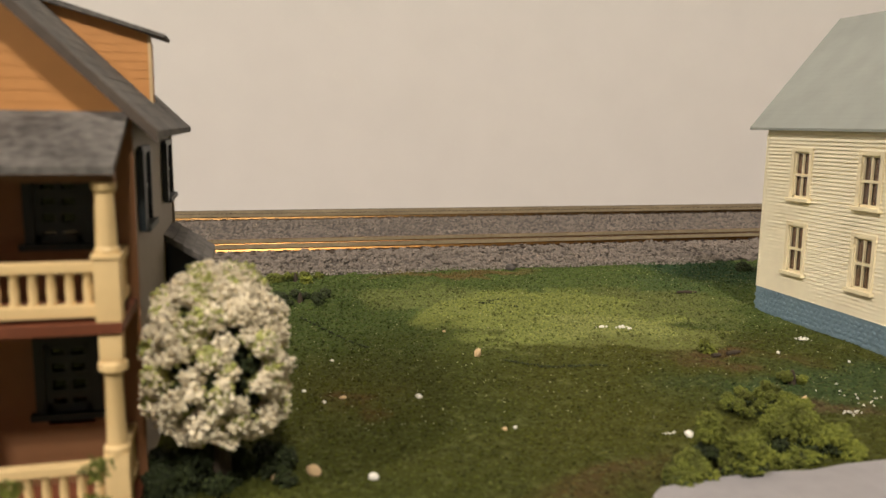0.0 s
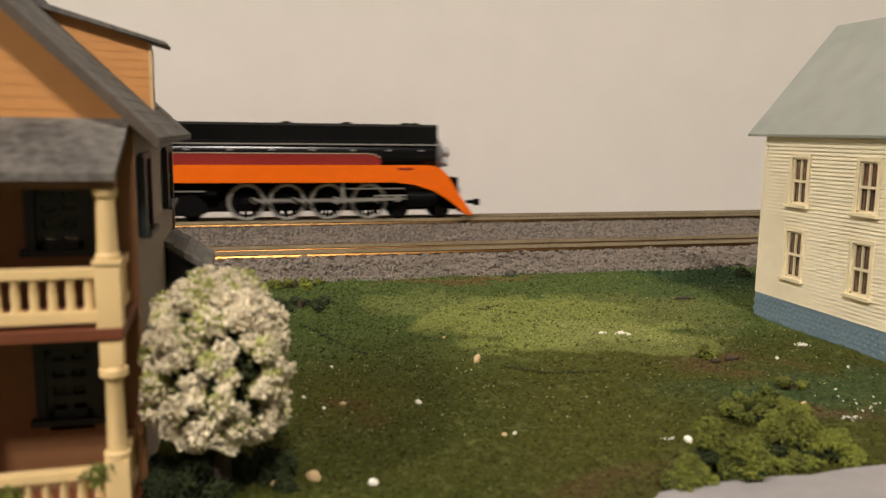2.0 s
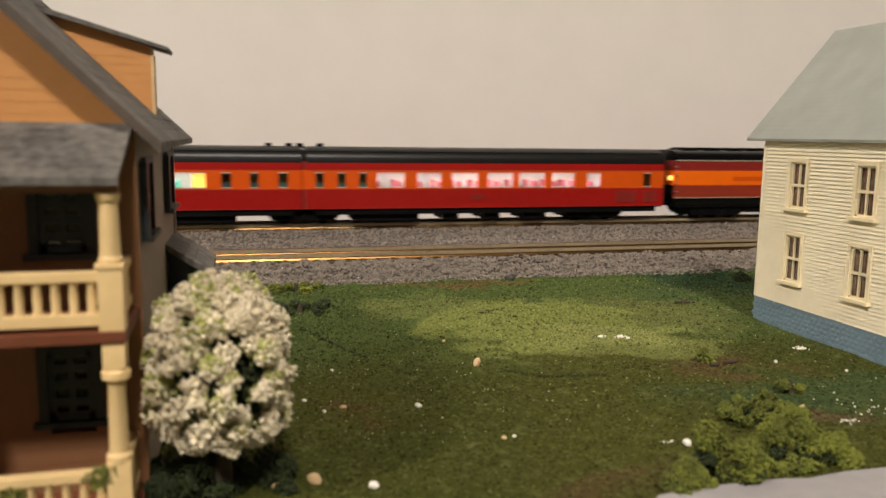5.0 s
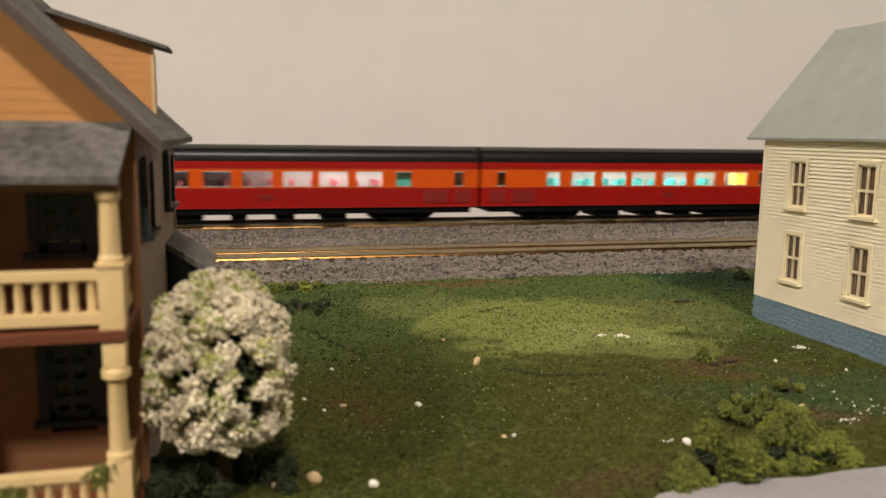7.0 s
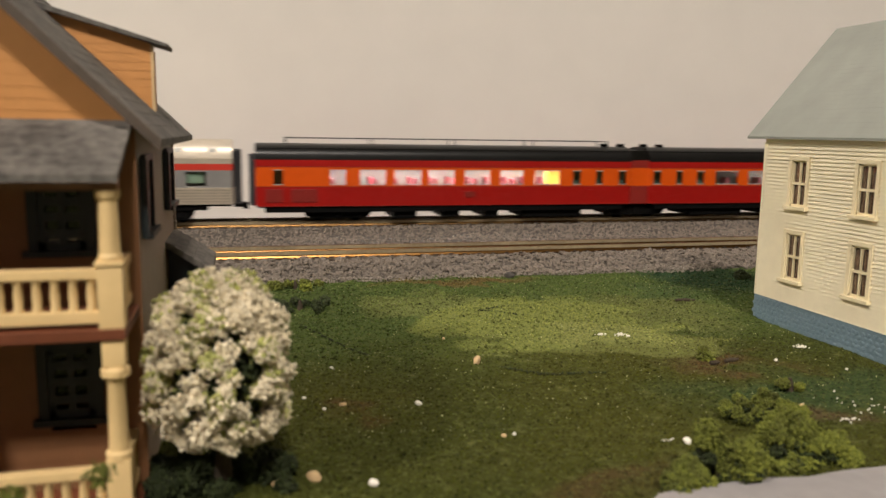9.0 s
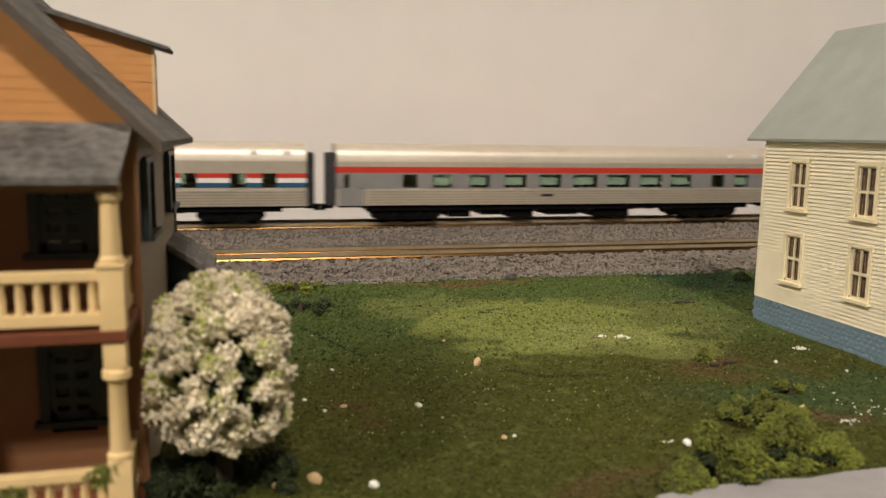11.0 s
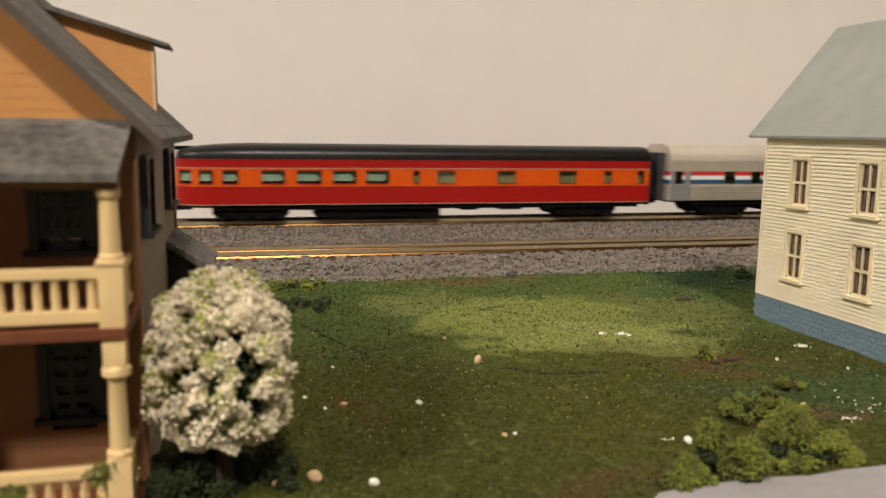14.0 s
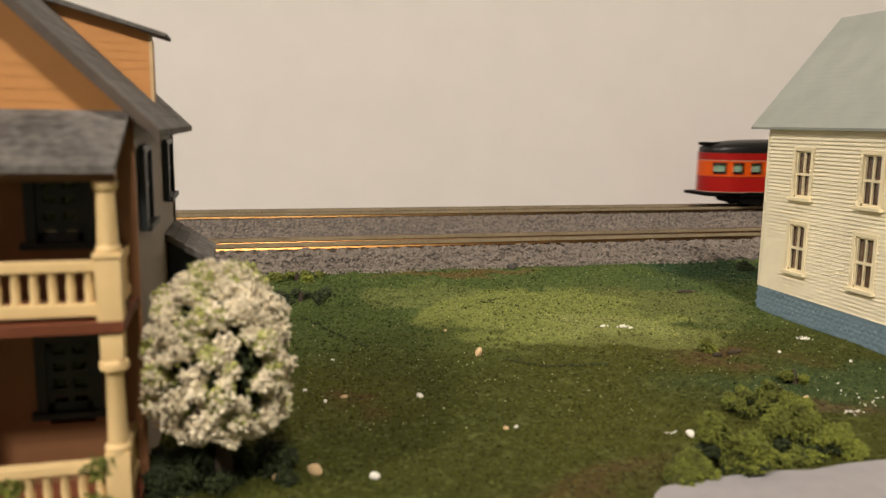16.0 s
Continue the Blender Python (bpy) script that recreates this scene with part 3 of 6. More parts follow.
def cream_house():
    h = empty("house", 0.124, 0.110, 0, label="cream clapboard two-storey model house with pale green roof", category="house")
    h_inv = Vector((0.124, 0.110, 0))

    def at(x, y, z):
        return Vector((x, y, z)) - h_inv
    xw, xe, yf, yn = 0.1056, 0.1424, 0.1427, 0.070
    zt, zf = 0.0378, 0.0051

    def west(u, d, z):
        return at(xw - d, yf - u, z)

    def east(u, d, z):
        return at(xe + d, yf - u, z)
    L = yf - yn
    wins = []
    for c in (0.0109, 0.0283, 0.0457, 0.0631):
        for z0, z1 in ((0.0100, 0.0192), (0.0246, 0.0336)):
            wins.append((c - 0.0021, c + 0.0021, z0, z1))
    bm = bmesh.new()
    siding(bm, 0, L, zf, zt - 0.0009, 0.00073, wins, west)
    part("wall", bm, cream_siding, h)
    bm = bmesh.new()
    siding(bm, 0, L, zf, zt, 0.00073, [], east)
    part("wall", bm, cream_siding, h)
    slope = (0.0612 - 0.0381) / (0.1240 - 0.1041)
    for y, sgn in ((yf, 1), (yn, -1)):
        def face(u, d, z, y=y, sgn=sgn):
            return at(xw + u, y + sgn * d, z)

        def span(z):
            cut = max(0.0, (z - zt) / slope)
            return (cut, (xe - xw) - cut)
        bm = bmesh.new()
        siding(bm, 0, xe - xw, zf, zt + 0.0200, 0.00073, [], face, top=span)
        part("wall", bm, cream_siding, h)
    # foundation of rough blocks
    bm = bmesh.new()
    box(bm, xw - 0.124 - 0.0002, xe - 0.124 + 0.0002, yn - 0.110, yf - 0.110 + 0.0002, -0.002, zf)
    part("foundation", bm, blue_stone, h, "blue-grey stone foundation")
    rng = random.Random(8)
    me = []
    for k in range(4):
        bm = bmesh.new()
        bmesh.ops.create_icosphere(bm, subdivisions=1, radius=0.00062)
        for v in bm.verts:
            v.co = Vector((v.co.x * 0.32, v.co.y * rng.uniform(0.9, 1.35), v.co.z * rng.uniform(0.7, 0.95)))
        first = part("foundation_stone", bm, blue_stone, h)
        me.append(first.data)
        first.location = (xw - 0.124 - 0.0003, 0.0300 - k * 0.0018, 0.0045)
    z = 0.0004
    row = 0
    while z < zf - 0.0007:
        y = yf - 0.0006 + (row % 2) * 0.0008
        while y > 0.1045:
            if not (z > 0.0041 and 0.133 < y < 0.1405):
                s = new("foundation_stone", me[rng.randrange(4)])
                s.parent = h
                s.location = (xw - 0.124 - 0.00015, y - 0.110 + rng.uniform(-0.0003, 0.0003), z + rng.uniform(-0.00018, 0.00018))
                s.rotation_euler = (radians(rng.uniform(-40, 40)), 0, 0)
            y -= 0.00130
        z += 0.00088
        row += 1
    # corner boards and frieze
    bm = bmesh.new()
    put_box(bm, west, -0.0003, 0.0003, -0.0002, 0.0003, zf, zt - 0.0009)
    part("corner_board", bm, cream_siding, h)
    bm = bmesh.new()
    put_box(bm, west, 0.0, L, -0.0006, 0.0003, zt - 0.0009, zt)
    part("frieze", bm, cream_trim, h)
    for w in wins:
        sash_window(h, west, *w, cream_trim, cream_trim, window_clear, curtain_brown, cols=2, rows=(0.5,), bar=0.00034, trim=0.00075)
    # two roof slopes with lapped courses
    for sgn in (-1, 1):
        bm = bmesh.new()
        n = 26
        for k in range(n):
            f0, f1 = k / n, (k + 1) / n

            def rp(f, lift):
                return (sgn * (0.0199 * (1 - f)), 0.0381 + (0.0612 - 0.0381) * f + lift)
            a0, a1 = rp(f0, 0.00001), rp(min(1, f1 + 0.01), 0.0)
            o = [a0, a1, (a1[0], a1[1] - 0.0005), (a0[0], a0[1] - 0.0005)]
            prism(bm, o, "y", yn - 0.110 - 0.0025, yf - 0.110 + 0.0046)
        bm.faces.index_update()
        slope_part = empty("roof", label="pale grey-green shingled roof")
        slope_part.parent = h
        pieces_of("shingle_course", bm, green_roof, slope_part)
    # added boards close the hollow house and paint its rooms dark
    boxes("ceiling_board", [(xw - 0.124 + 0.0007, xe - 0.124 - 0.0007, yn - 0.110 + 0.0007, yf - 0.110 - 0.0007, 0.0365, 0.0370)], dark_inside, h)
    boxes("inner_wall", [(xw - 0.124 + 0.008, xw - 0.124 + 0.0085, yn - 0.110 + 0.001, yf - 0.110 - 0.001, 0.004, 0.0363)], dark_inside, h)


cream_house()


def orange_house():
    ox, oy = -0.030, 0.104
    h = empty("house", ox, oy, 0, label="orange Victorian model house with two-storey porch and grey roof", category="house")

    def at(x, y, z):
        return Vector((x - ox, y - oy, z))
    xl, xr, yf, yb = -0.0497, -0.0103, 0.0820, 0.1260
    eave_x, eave_z, ridge_z = -0.0073, 0.0369, 0.0589
    slope = (ridge_z - eave_z) / (eave_x - ox)

    def front(u, d, z):
        return at(xr - u, yf - d, z)

    def side(u, d, z):
        return at(xr + d, yf + u, z)

    wall_top = 0.0383
    fw = []
    for c in (0.0065, 0.0180, 0.0295):
        fw.append((c - 0.0021, c + 0.0021, 0.0094, 0.0164))
        fw.append((c - 0.0021, c + 0.0021, 0.0262, 0.0324))
    # front wall in the darkened tan, the porch's shade painted in
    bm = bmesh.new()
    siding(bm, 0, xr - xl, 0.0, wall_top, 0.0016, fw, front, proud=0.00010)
    part("wall", bm, tan_wall, h, "tan porch wall with the porch's shade in its colour")

    def span(z):
        top = eave_z - 0.0012 + slope * (eave_x - xr)
        cut = max(0.0, (z - 0.00056 - top) / slope)
        return (cut, (xr - xl) - cut)
    bm = bmesh.new()
    siding(bm, 0, xr - xl, wall_top, ridge_z - 0.0014, 0.00112, [], front, proud=0.00007, top=span)
    bm.faces.index_update()
    gable = empty("gable")
    gable.parent = h
    pieces_of("board", bm, orange_siding, gable)
    bm = bmesh.new()
    prism(bm, [(xr - ox, wall_top), (0, ridge_z - 0.0012), (xl - ox, wall_top)], "y", yf - oy, yf - oy + 0.0006)
    part("gable_backing", bm, orange_siding, gable)
    sw = [(0.0062, 0.0125, 0.0270, 0.0345), (0.0318, 0.0405, 0.0275, 0.0345)]
    bm = bmesh.new()
    siding(bm, 0, yb - yf, 0.0, 0.0390, 0.0010, sw, side, proud=0.00016)
    part("wall", bm, grey_siding, h, "weathered grey side wall")
    boxes("wall", [(xl - ox, xl - ox + 0.0006, yf - oy, yb - oy, 0, 0.0375)], grey_siding, h)
    bm = bmesh.new()
    prism(bm, [(xl - ox, 0), (xr - ox, 0), (xr - ox, wall_top), (0, ridge_z - 0.002), (xl - ox, wall_top)], "y", yb - oy - 0.0006, yb - oy)
    part("wall", bm, grey_siding, h)
    # corner boards
    bm = bmesh.new()
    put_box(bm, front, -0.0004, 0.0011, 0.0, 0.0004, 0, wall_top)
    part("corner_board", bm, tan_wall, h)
    bm = bmesh.new()
    put_box(bm, side, yb - yf - 0.0010, yb - yf + 0.0002, 0.0, 0.0004, 0, 0.0370)
    part("corner_board", bm, grey_siding, h)
    # main roof: each slope in lapped courses
    for sgn in (1, -1):
        bm = bmesh.new()
        n = 17
        for k in range(n):
            f0, f1 = k / n, min(1, (k + 1) / n + 0.006)
            w = eave_x - ox
            a0 = (sgn * w * (1 - f0), eave_z + (ridge_z - eave_z) * f0 + 0.00007)
            a1 = (sgn * w * (1 - f1), eave_z + (ridge_z - eave_z) * f1)
            prism(bm, [a0, a1, (a1[0], a1[1] - 0.0007), (a0[0], a0[1] - 0.00075)], "y", 0.0790 - oy, 0.1285 - oy)
        bm.faces.index_update()
        slope_part = empty("roof", label="grey shingled roof in thick courses")
        slope_part.parent = h
        pieces_of("shingle_course", bm, shingle_grey, slope_part)
    for sgn in (1, -1):
        w = eave_x - ox
        bm = bmesh.new()
        prism(bm, [(sgn * w, eave_z + 0.00012), (0, ridge_z + 0.00012), (0, ridge_z - 0.0011), (sgn * w, eave_z - 0.0011)], "y", 0.0786 - oy, 0.0790 - oy)
        part("rake_board", bm, rake_brown, h, "dark brown rake board")
    # dormer on the slope: cheek wall, front, shed roof
    d = empty("dormer")
    d.parent = h
    dn, df, dx = 0.1075, 0.1125, -0.0107

    def cheek(u, dd, z):
        return at(dx - u, dn - dd, z)

    def roof_at(x):
        return eave_z + slope_up * (eave_x - x)
    slope_up = (ridge_z - eave_z) / (eave_x - ox)

    def cheek_span(z):
        # from the dormer's front back to where the slope meets this height
        reach = (dx) - (eave_x - (z + 0.0006 - eave_z) / slope_up)
        top_u = max(0.0, (z - 0.0478) / 0.28)
        return (top_u, max(top_u, reach)) if z > 0.0388 else (0, 0)
    bm = bmesh.new()
    siding(bm, 0, 0.02, 0.0388, 0.0520, 0.00105, [], cheek, proud=0.00007, top=cheek_span)
    bm.faces.index_update()
    pieces_of("board", bm, orange_siding, d)
    bm = bmesh.new()
    prism(bm, [(dx - ox, 0.0388), (dx - ox, 0.0484), (-0.0240 - ox, 0.0526), (-0.0240 - ox, 0.0500)], "y", dn - oy + 0.0001, dn - oy + 0.0006)
    part("cheek_backing", bm, orange_siding, d)
    boxes("front", [(dx - ox - 0.0006, dx - ox, dn - oy + 0.0002, df - oy, 0.0385, 0.0478)], orange_siding, d)
    boxes("corner_post", [(dx - ox - 0.0001, dx - ox + 0.0003, dn - oy - 0.0002, dn - oy + 0.0003, 0.0390, 0.0482)], stone_tan, d, "chipped pale corner post")
    bm = bmesh.new()
    prism(bm, [(-0.0087 - ox, 0.0480), (-0.0086 - ox, 0.0484), (-0.0255 - ox, 0.0534), (-0.0255 - ox, 0.0527)], "y", dn - oy - 0.0012, df - oy + 0.001)
    part("dormer_roof", bm, shingle_grey, d, "dark grey dormer roof")
    # windows
    for i, w in enumerate(fw):
        sash_window(h, front, *w, sash_blue, sash_blue, window_dark, None, cols=2, rows=(0.26, 0.52, 0.76), trim=0.0009, bar=0.0006)
    for w in sw:
        sash_window(h, side, *w, shutter_dark, shutter_dark, window_dark, None, cols=2, rows=(0.5,), trim=0.0007)
        for u0, u1 in ((w[0] - 0.0026, w[0] - 0.0008),):
            bm = bmesh.new()
            put_box(bm, side, u0, u1, 0.0002, 0.0009, w[2] - 0.0003, w[3] + 0.0004)
            sh = part("shutter", bm, shutter_dark, h, "black louvred shutter")
    # added near-black boards stand for the unlit rooms
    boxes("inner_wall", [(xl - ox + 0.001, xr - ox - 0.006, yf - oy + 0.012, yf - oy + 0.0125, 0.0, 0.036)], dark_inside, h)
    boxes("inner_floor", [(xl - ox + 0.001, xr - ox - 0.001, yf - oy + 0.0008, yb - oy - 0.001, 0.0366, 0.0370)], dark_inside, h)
    # porch
    py, px = 0.0725, -0.0112
    porch = empty("porch")
    porch.parent = h
    bm = bmesh.new()
    n = 6
    for k in range(n):
        f0, f1 = k / n, min(1, (k + 1) / n + 0.02)
        y0, y1 = 0.0708 + (yf - 0.0708) * f0, 0.0708 + (yf - 0.0708) * f1
        z0, z1 = 0.0341 + 0.0046 * f0 + 0.00003, 0.0341 + 0.0046 * f1
        prism(bm, [(y0 - oy, z0), (y1 - oy, z1), (y1 - oy, z1 - 0.0005), (y0 - oy, z0 - 0.0007)], "x", xl - ox - 0.001, -0.0101 - ox)
    bm.faces.index_update()
    pieces_of("shingle_course", bm, shingle_grey, porch)
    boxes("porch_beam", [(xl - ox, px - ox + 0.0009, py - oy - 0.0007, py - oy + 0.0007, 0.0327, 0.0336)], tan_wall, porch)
    boxes("deck", [(xl - ox, px - ox + 0.0011, py - oy - 0.0012, yf - oy - 0.0004, 0.0197, 0.0207)], deck_red, porch, "red-brown upper porch deck", bevel=0.0001)
    boxes("deck", [(xl - ox, px - ox + 0.0011, py - oy - 0.0012, yf - oy - 0.0004, 0.0, 0.0020)], deck_red, porch, "red-brown lower porch deck", bevel=0.0001)
    for cx in (px, px - 0.0125, px - 0.0250, px - 0.0375):
        bm = bmesh.new()
        box(bm, cx - ox - 0.00105, cx - ox + 0.00105, py - oy - 0.00105, py - oy + 0.00105, 0.0207, 0.0262, bevel=0.0001)
        box(bm, cx - ox - 0.0012, cx - ox + 0.0012, py - oy - 0.0012, py - oy + 0.0012, 0.0262, 0.0266, bevel=0.0001)
        lathe(bm, [(0.00105, 0.0266), (0.00105, 0.0270), (0.0009, 0.0272), (0.00078, 0.0318), (0.0009, 0.0319), (0.00105, 0.0322), (0.00105, 0.0327)], (cx - ox, py - oy, 0), seg=20)
        part("post", bm, porch_cream, porch, "cream turned porch post", smooth=True)
        bm = bmesh.new()
        box(bm, cx - ox - 0.00105, cx - ox + 0.00105, py - oy - 0.00105, py - oy + 0.00105, 0.0020, 0.0086, bevel=0.0001)
        lathe(bm, [(0.00115, 0.0086), (0.00115, 0.0092), (0.0009, 0.0094), (0.00075, 0.0158), (0.00085, 0.0160), (0.00125, 0.0163), (0.00125, 0.0169), (0.0009, 0.0172)], (cx - ox, py - oy, 0), seg=20)
        box(bm, cx - ox - 0.00095, cx - ox + 0.00095, py - oy - 0.00095, py - oy + 0.00095, 0.0172, 0.0196, bevel=0.0001)
        part("post", bm, porch_cream, porch, "cream turned porch post", smooth=True)
    for zb, zt2 in ((0.0211, 0.0259), (0.0028, 0.0078)):
        boxes("rail", [(xl - ox, px - ox - 0.0010, py - oy - 0.0006, py - oy + 0.0006, zt2 - 0.0009, zt2)], porch_cream, porch, bevel=0.00015)
        boxes("rail", [(xl - ox, px - ox - 0.0010, py - oy - 0.0005, py - oy + 0.0005, zb, zb + 0.0011)], porch_cream, porch, bevel=0.00015)
        boxes("rail", [(px - ox - 0.0005, px - ox + 0.0005, py - oy + 0.001, yf - oy - 0.0004, zt2 - 0.0009, zt2)], porch_cream, porch, bevel=0.00015)
        boxes("rail", [(px - ox - 0.0005, px - ox + 0.0005, py - oy + 0.001, yf - oy - 0.0004, zb, zb + 0.0009)], porch_cream, porch, bevel=0.00015)
        me = None
        spots = [(px - 0.00170 - 0.00144 * k, py) for k in range(24)] + [(px, py + 0.0022 + 0.00144 * k) for k in range(5)]
        for bx, by in spots:
            if me is None:
                bm = bmesh.new()
                lathe(bm, [(0.00042, zb + 0.0009), (0.00042, zb + 0.0014), (0.00036, zb + 0.0016), (0.00042, zb + 0.0024), (0.00034, zt2 - 0.0014), (0.00042, zt2 - 0.0012), (0.00042, zt2 - 0.0008)], seg=10)
                b = part("baluster", bm, porch_cream, porch, smooth=True)
                me = b.data
            else:
                b = new("baluster", me)
                b.parent = porch
            b.location = (bx - ox, by - oy, 0)
    # lean-to on the side wall
    lt = empty("lean_to")
    lt.parent = h
    bm = bmesh.new()
    n = 5
    for k in range(n):
        f0, f1 = k / n, min(1, (k + 1) / n + 0.02)
        a0 = (-0.0042 - ox - 0.0060 * f0, 0.0188 + 0.0040 * f0 + 0.0002)
        a1 = (-0.0042 - ox - 0.0060 * f1, 0.0188 + 0.0040 * f1)
        prism(bm, [a0, a1, (a1[0], a1[1] - 0.0008), (a0[0], a0[1] - 0.001)], "y", 0.1110 - oy, 0.1265 - oy)
    bm.faces.index_update()
    pieces_of("shingle_course", bm, shingle_grey, lt)
    bm = bmesh.new()
    prism(bm, [(xr - ox + 0.0004, 0), (-0.0055 - ox, 0), (-0.0055 - ox, 0.0186), (xr - ox + 0.0004, 0.0216)], "y", 0.1122 - oy, 0.1258 - oy)
    part("lean_to_wall", bm, sash_blue, lt, "dark lean-to wall")


orange_house()

# ---------------------------------------------------------------- plants, stones, pavement


def clump_mesh(name, centres, radii, material, seed, parent, count, grain, inner=0.60, outer=1.12):
    """Foam foliage: many small grains crowded round the surface of uneven lobes."""
    rng = np.random.default_rng(seed)
    c = np.asarray(centres, float)
    r = np.asarray(radii, float)
    pick = rng.choice(len(c), count, p=(r ** 2).sum(1) / (r ** 2).sum())
    d = rng.normal(size=(count, 3))
    d /= np.linalg.norm(d, axis=1)[:, None]
    p = c[pick] + d * r[pick] * rng.uniform(inner, outer, (count, 1))
    return grains(name, p, rng.uniform(grain * 0.55, grain * 1.25, count), material, seed + 1, parent, flat=0.9)


def blossom_tree(x, y):
    t = empty("tree", x, y, 0, label="round white-blossomed model tree with a dark trunk beside the house", category="tree")
    bm = bmesh.new()
    lathe(bm, [(0.0013, -0.001), (0.0010, 0.001), (0.0008, 0.005), (0.0006, 0.012), (0.0002, 0.020)], seg=10)
    for a in range(6):
        m = Matrix.Rotation(a * 1.1, 4, "Z") @ Matrix.Rotation(radians(42), 4, "Y")
        lathe(bm, [(0.0004, 0), (0.0001, 0.007)], (0, 0, 0.006 + a * 0.0016), m, seg=6)
    part("trunk", bm, bark, t, "dark brown trunk and limbs")
    rng = np.random.default_rng(21)
    lobes, radii = [], []
    H0, H1 = 0.0070, 0.0230
    total = 210
    for k in range(total):
        f = (k + 0.5) / total
        f = 0.5 - 0.5 * math.cos(math.pi * (0.06 + 0.88 * f)) + rng.uniform(-0.012, 0.012)
        # full and round low down, tapering to a blunt top
        w = 0.0071 * float(np.interp(f, (0, 0.12, 0.35, 0.6, 0.8, 0.92, 1.0), (0.60, 0.86, 1.0, 0.94, 0.76, 0.52, 0.18)))
        a = k * 2.39996 + rng.uniform(-0.3, 0.3)
        rr = w * rng.uniform(0.82, 1.02)
        lobes.append((rr * math.cos(a), rr * math.sin(a), H0 + (H1 - H0) * f))
        s = rng.uniform(0.0007, 0.0013)
        radii.append((s, s, s * rng.uniform(0.8, 1.1)))
    lobes, radii = np.array(lobes), np.array(radii)
    clump_mesh("crown", lobes, radii, blossom, 31, t, 34000, 0.00027, 0.35, 1.2)
    tagged(t.children[-1], "cream-white blossom clusters")
    green = rng.uniform(size=len(lobes)) < 0.34
    clump_mesh("leaves", lobes[green] * (1.02, 1.02, 1.0) + (0, 0, 0.0004), radii[green] * 0.9, leaf_green, 41, t, 6500, 0.00024, 0.4, 1.25)
    clump_mesh("leaves", lobes * (0.84, 0.84, 0.98), radii * 1.0, leaf_green, 43, t, 10000, 0.00028)
    tagged(t.children[-1], "yellow-green leaves between the blossom")
    # dark core: shade in the crown's gaps put into colour
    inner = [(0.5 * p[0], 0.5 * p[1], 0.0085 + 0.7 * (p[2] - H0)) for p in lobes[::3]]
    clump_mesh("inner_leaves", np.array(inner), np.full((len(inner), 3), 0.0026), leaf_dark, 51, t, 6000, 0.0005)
    tagged(t.children[-1], "inner foliage coloured dark for shade between the blossom")


blossom_tree(-0.0025, 0.0810)


def shrub(x, y, lobes, material, label, seed, count, grain=0.00026):
    b = empty("bush", x, y, 0, label=label, category="bush")
    bm = bmesh.new()
    lathe(bm, [(0.0007, -0.0008), (0.0005, 0.001), (0.0002, 0.002)], seg=8)
    part("stem", bm, bark, b)
    c = [l[:3] for l in lobes]
    r = [l[3:] for l in lobes]
    clump_mesh("foliage", c, r, material, seed, b, count, grain, 0.45, 1.5)
    tagged(b.children[-1], "loose foam tufts")
    # dark core paints the shade in gaps between tufts
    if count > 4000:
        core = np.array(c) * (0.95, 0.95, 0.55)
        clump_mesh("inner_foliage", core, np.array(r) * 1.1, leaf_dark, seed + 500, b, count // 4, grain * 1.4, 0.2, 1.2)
        tagged(b.children[-1], "inner foam coloured dark for shade between the tufts")


def lobe_set(seed, n, wx, wy, wz, size):
    rng = random.Random(seed)
    out = []
    for _ in range(n):
        u, v = rng.uniform(-1, 1), rng.uniform(-1, 1)
        z = wz * rng.uniform(0.15, 1.0) * max(0.25, 1 - 0.6 * (u * u + v * v))
        s = size * rng.uniform(0.7, 1.3)
        out.append((u * wx, v * wy, max(z, s * 0.5), s, s, s * 0.85))
    return out


def dome_set(seed, cx, cy, rx, ry, h, n, size):
    """Lobes crowded over a rounded heap of foam."""
    rng = random.Random(seed)
    out = []
    for _ in range(n):
        a, f = rng.uniform(0, 2 * math.pi), math.sqrt(rng.uniform(0, 1))
        top = h * math.sqrt(max(0.04, 1 - f * f)) * rng.uniform(0.72, 1.08)
        s = size * rng.uniform(0.65, 1.35)
        out.append((cx + rx * f * math.cos(a), cy + ry * f * math.sin(a), max(s * 0.4, top - s * rng.uniform(0.3, 2.2)), s, s, s * 0.9))
    return out


shrub(0.0618, 0.0765, dome_set(3, -0.0028, -0.0016, 0.0024, 0.0022, 0.0056, 17, 0.00085) + dome_set(31, 0.0010, -0.0010, 0.0030, 0.0026, 0.0060, 22, 0.0009)
      + dome_set(32, 0.0048, -0.0022, 0.0030, 0.0020, 0.0044, 18, 0.0008) + dome_set(34, 0.0026, 0.0034, 0.0036, 0.0026, 0.0046, 15, 0.0007),
      moss_green, "large mossy yellow-green foam bush at the kerb", 61, 17000, 0.00024)
shrub(0.0518, 0.0735, dome_set(4, -0.0010, 0.0010, 0.0017, 0.0015, 0.0066, 14, 0.0009) + dome_set(41, 0.0018, -0.0016, 0.0020, 0.0016, 0.0060, 16, 0.0009),
      moss_green, "upright twin-headed mossy green foam bush by the pavement", 63, 8500, 0.00024)
shrub(0.0464, 0.0718, dome_set(5, 0, 0, 0.0020, 0.0013, 0.0033, 12, 0.0008), moss_green, "small yellow-green foam tuft on the pavement's edge", 65, 4100, 0.00024)
shrub(0.0690, 0.0900, lobe_set(6, 30, 0.0050, 0.0042, 0.0030, 0.0006) + lobe_set(61, 7, 0.0016, 0.0014, 0.0040, 0.0006), moss_green, "sparse green foam shrub on the lawn", 67, 5200, 0.00018)
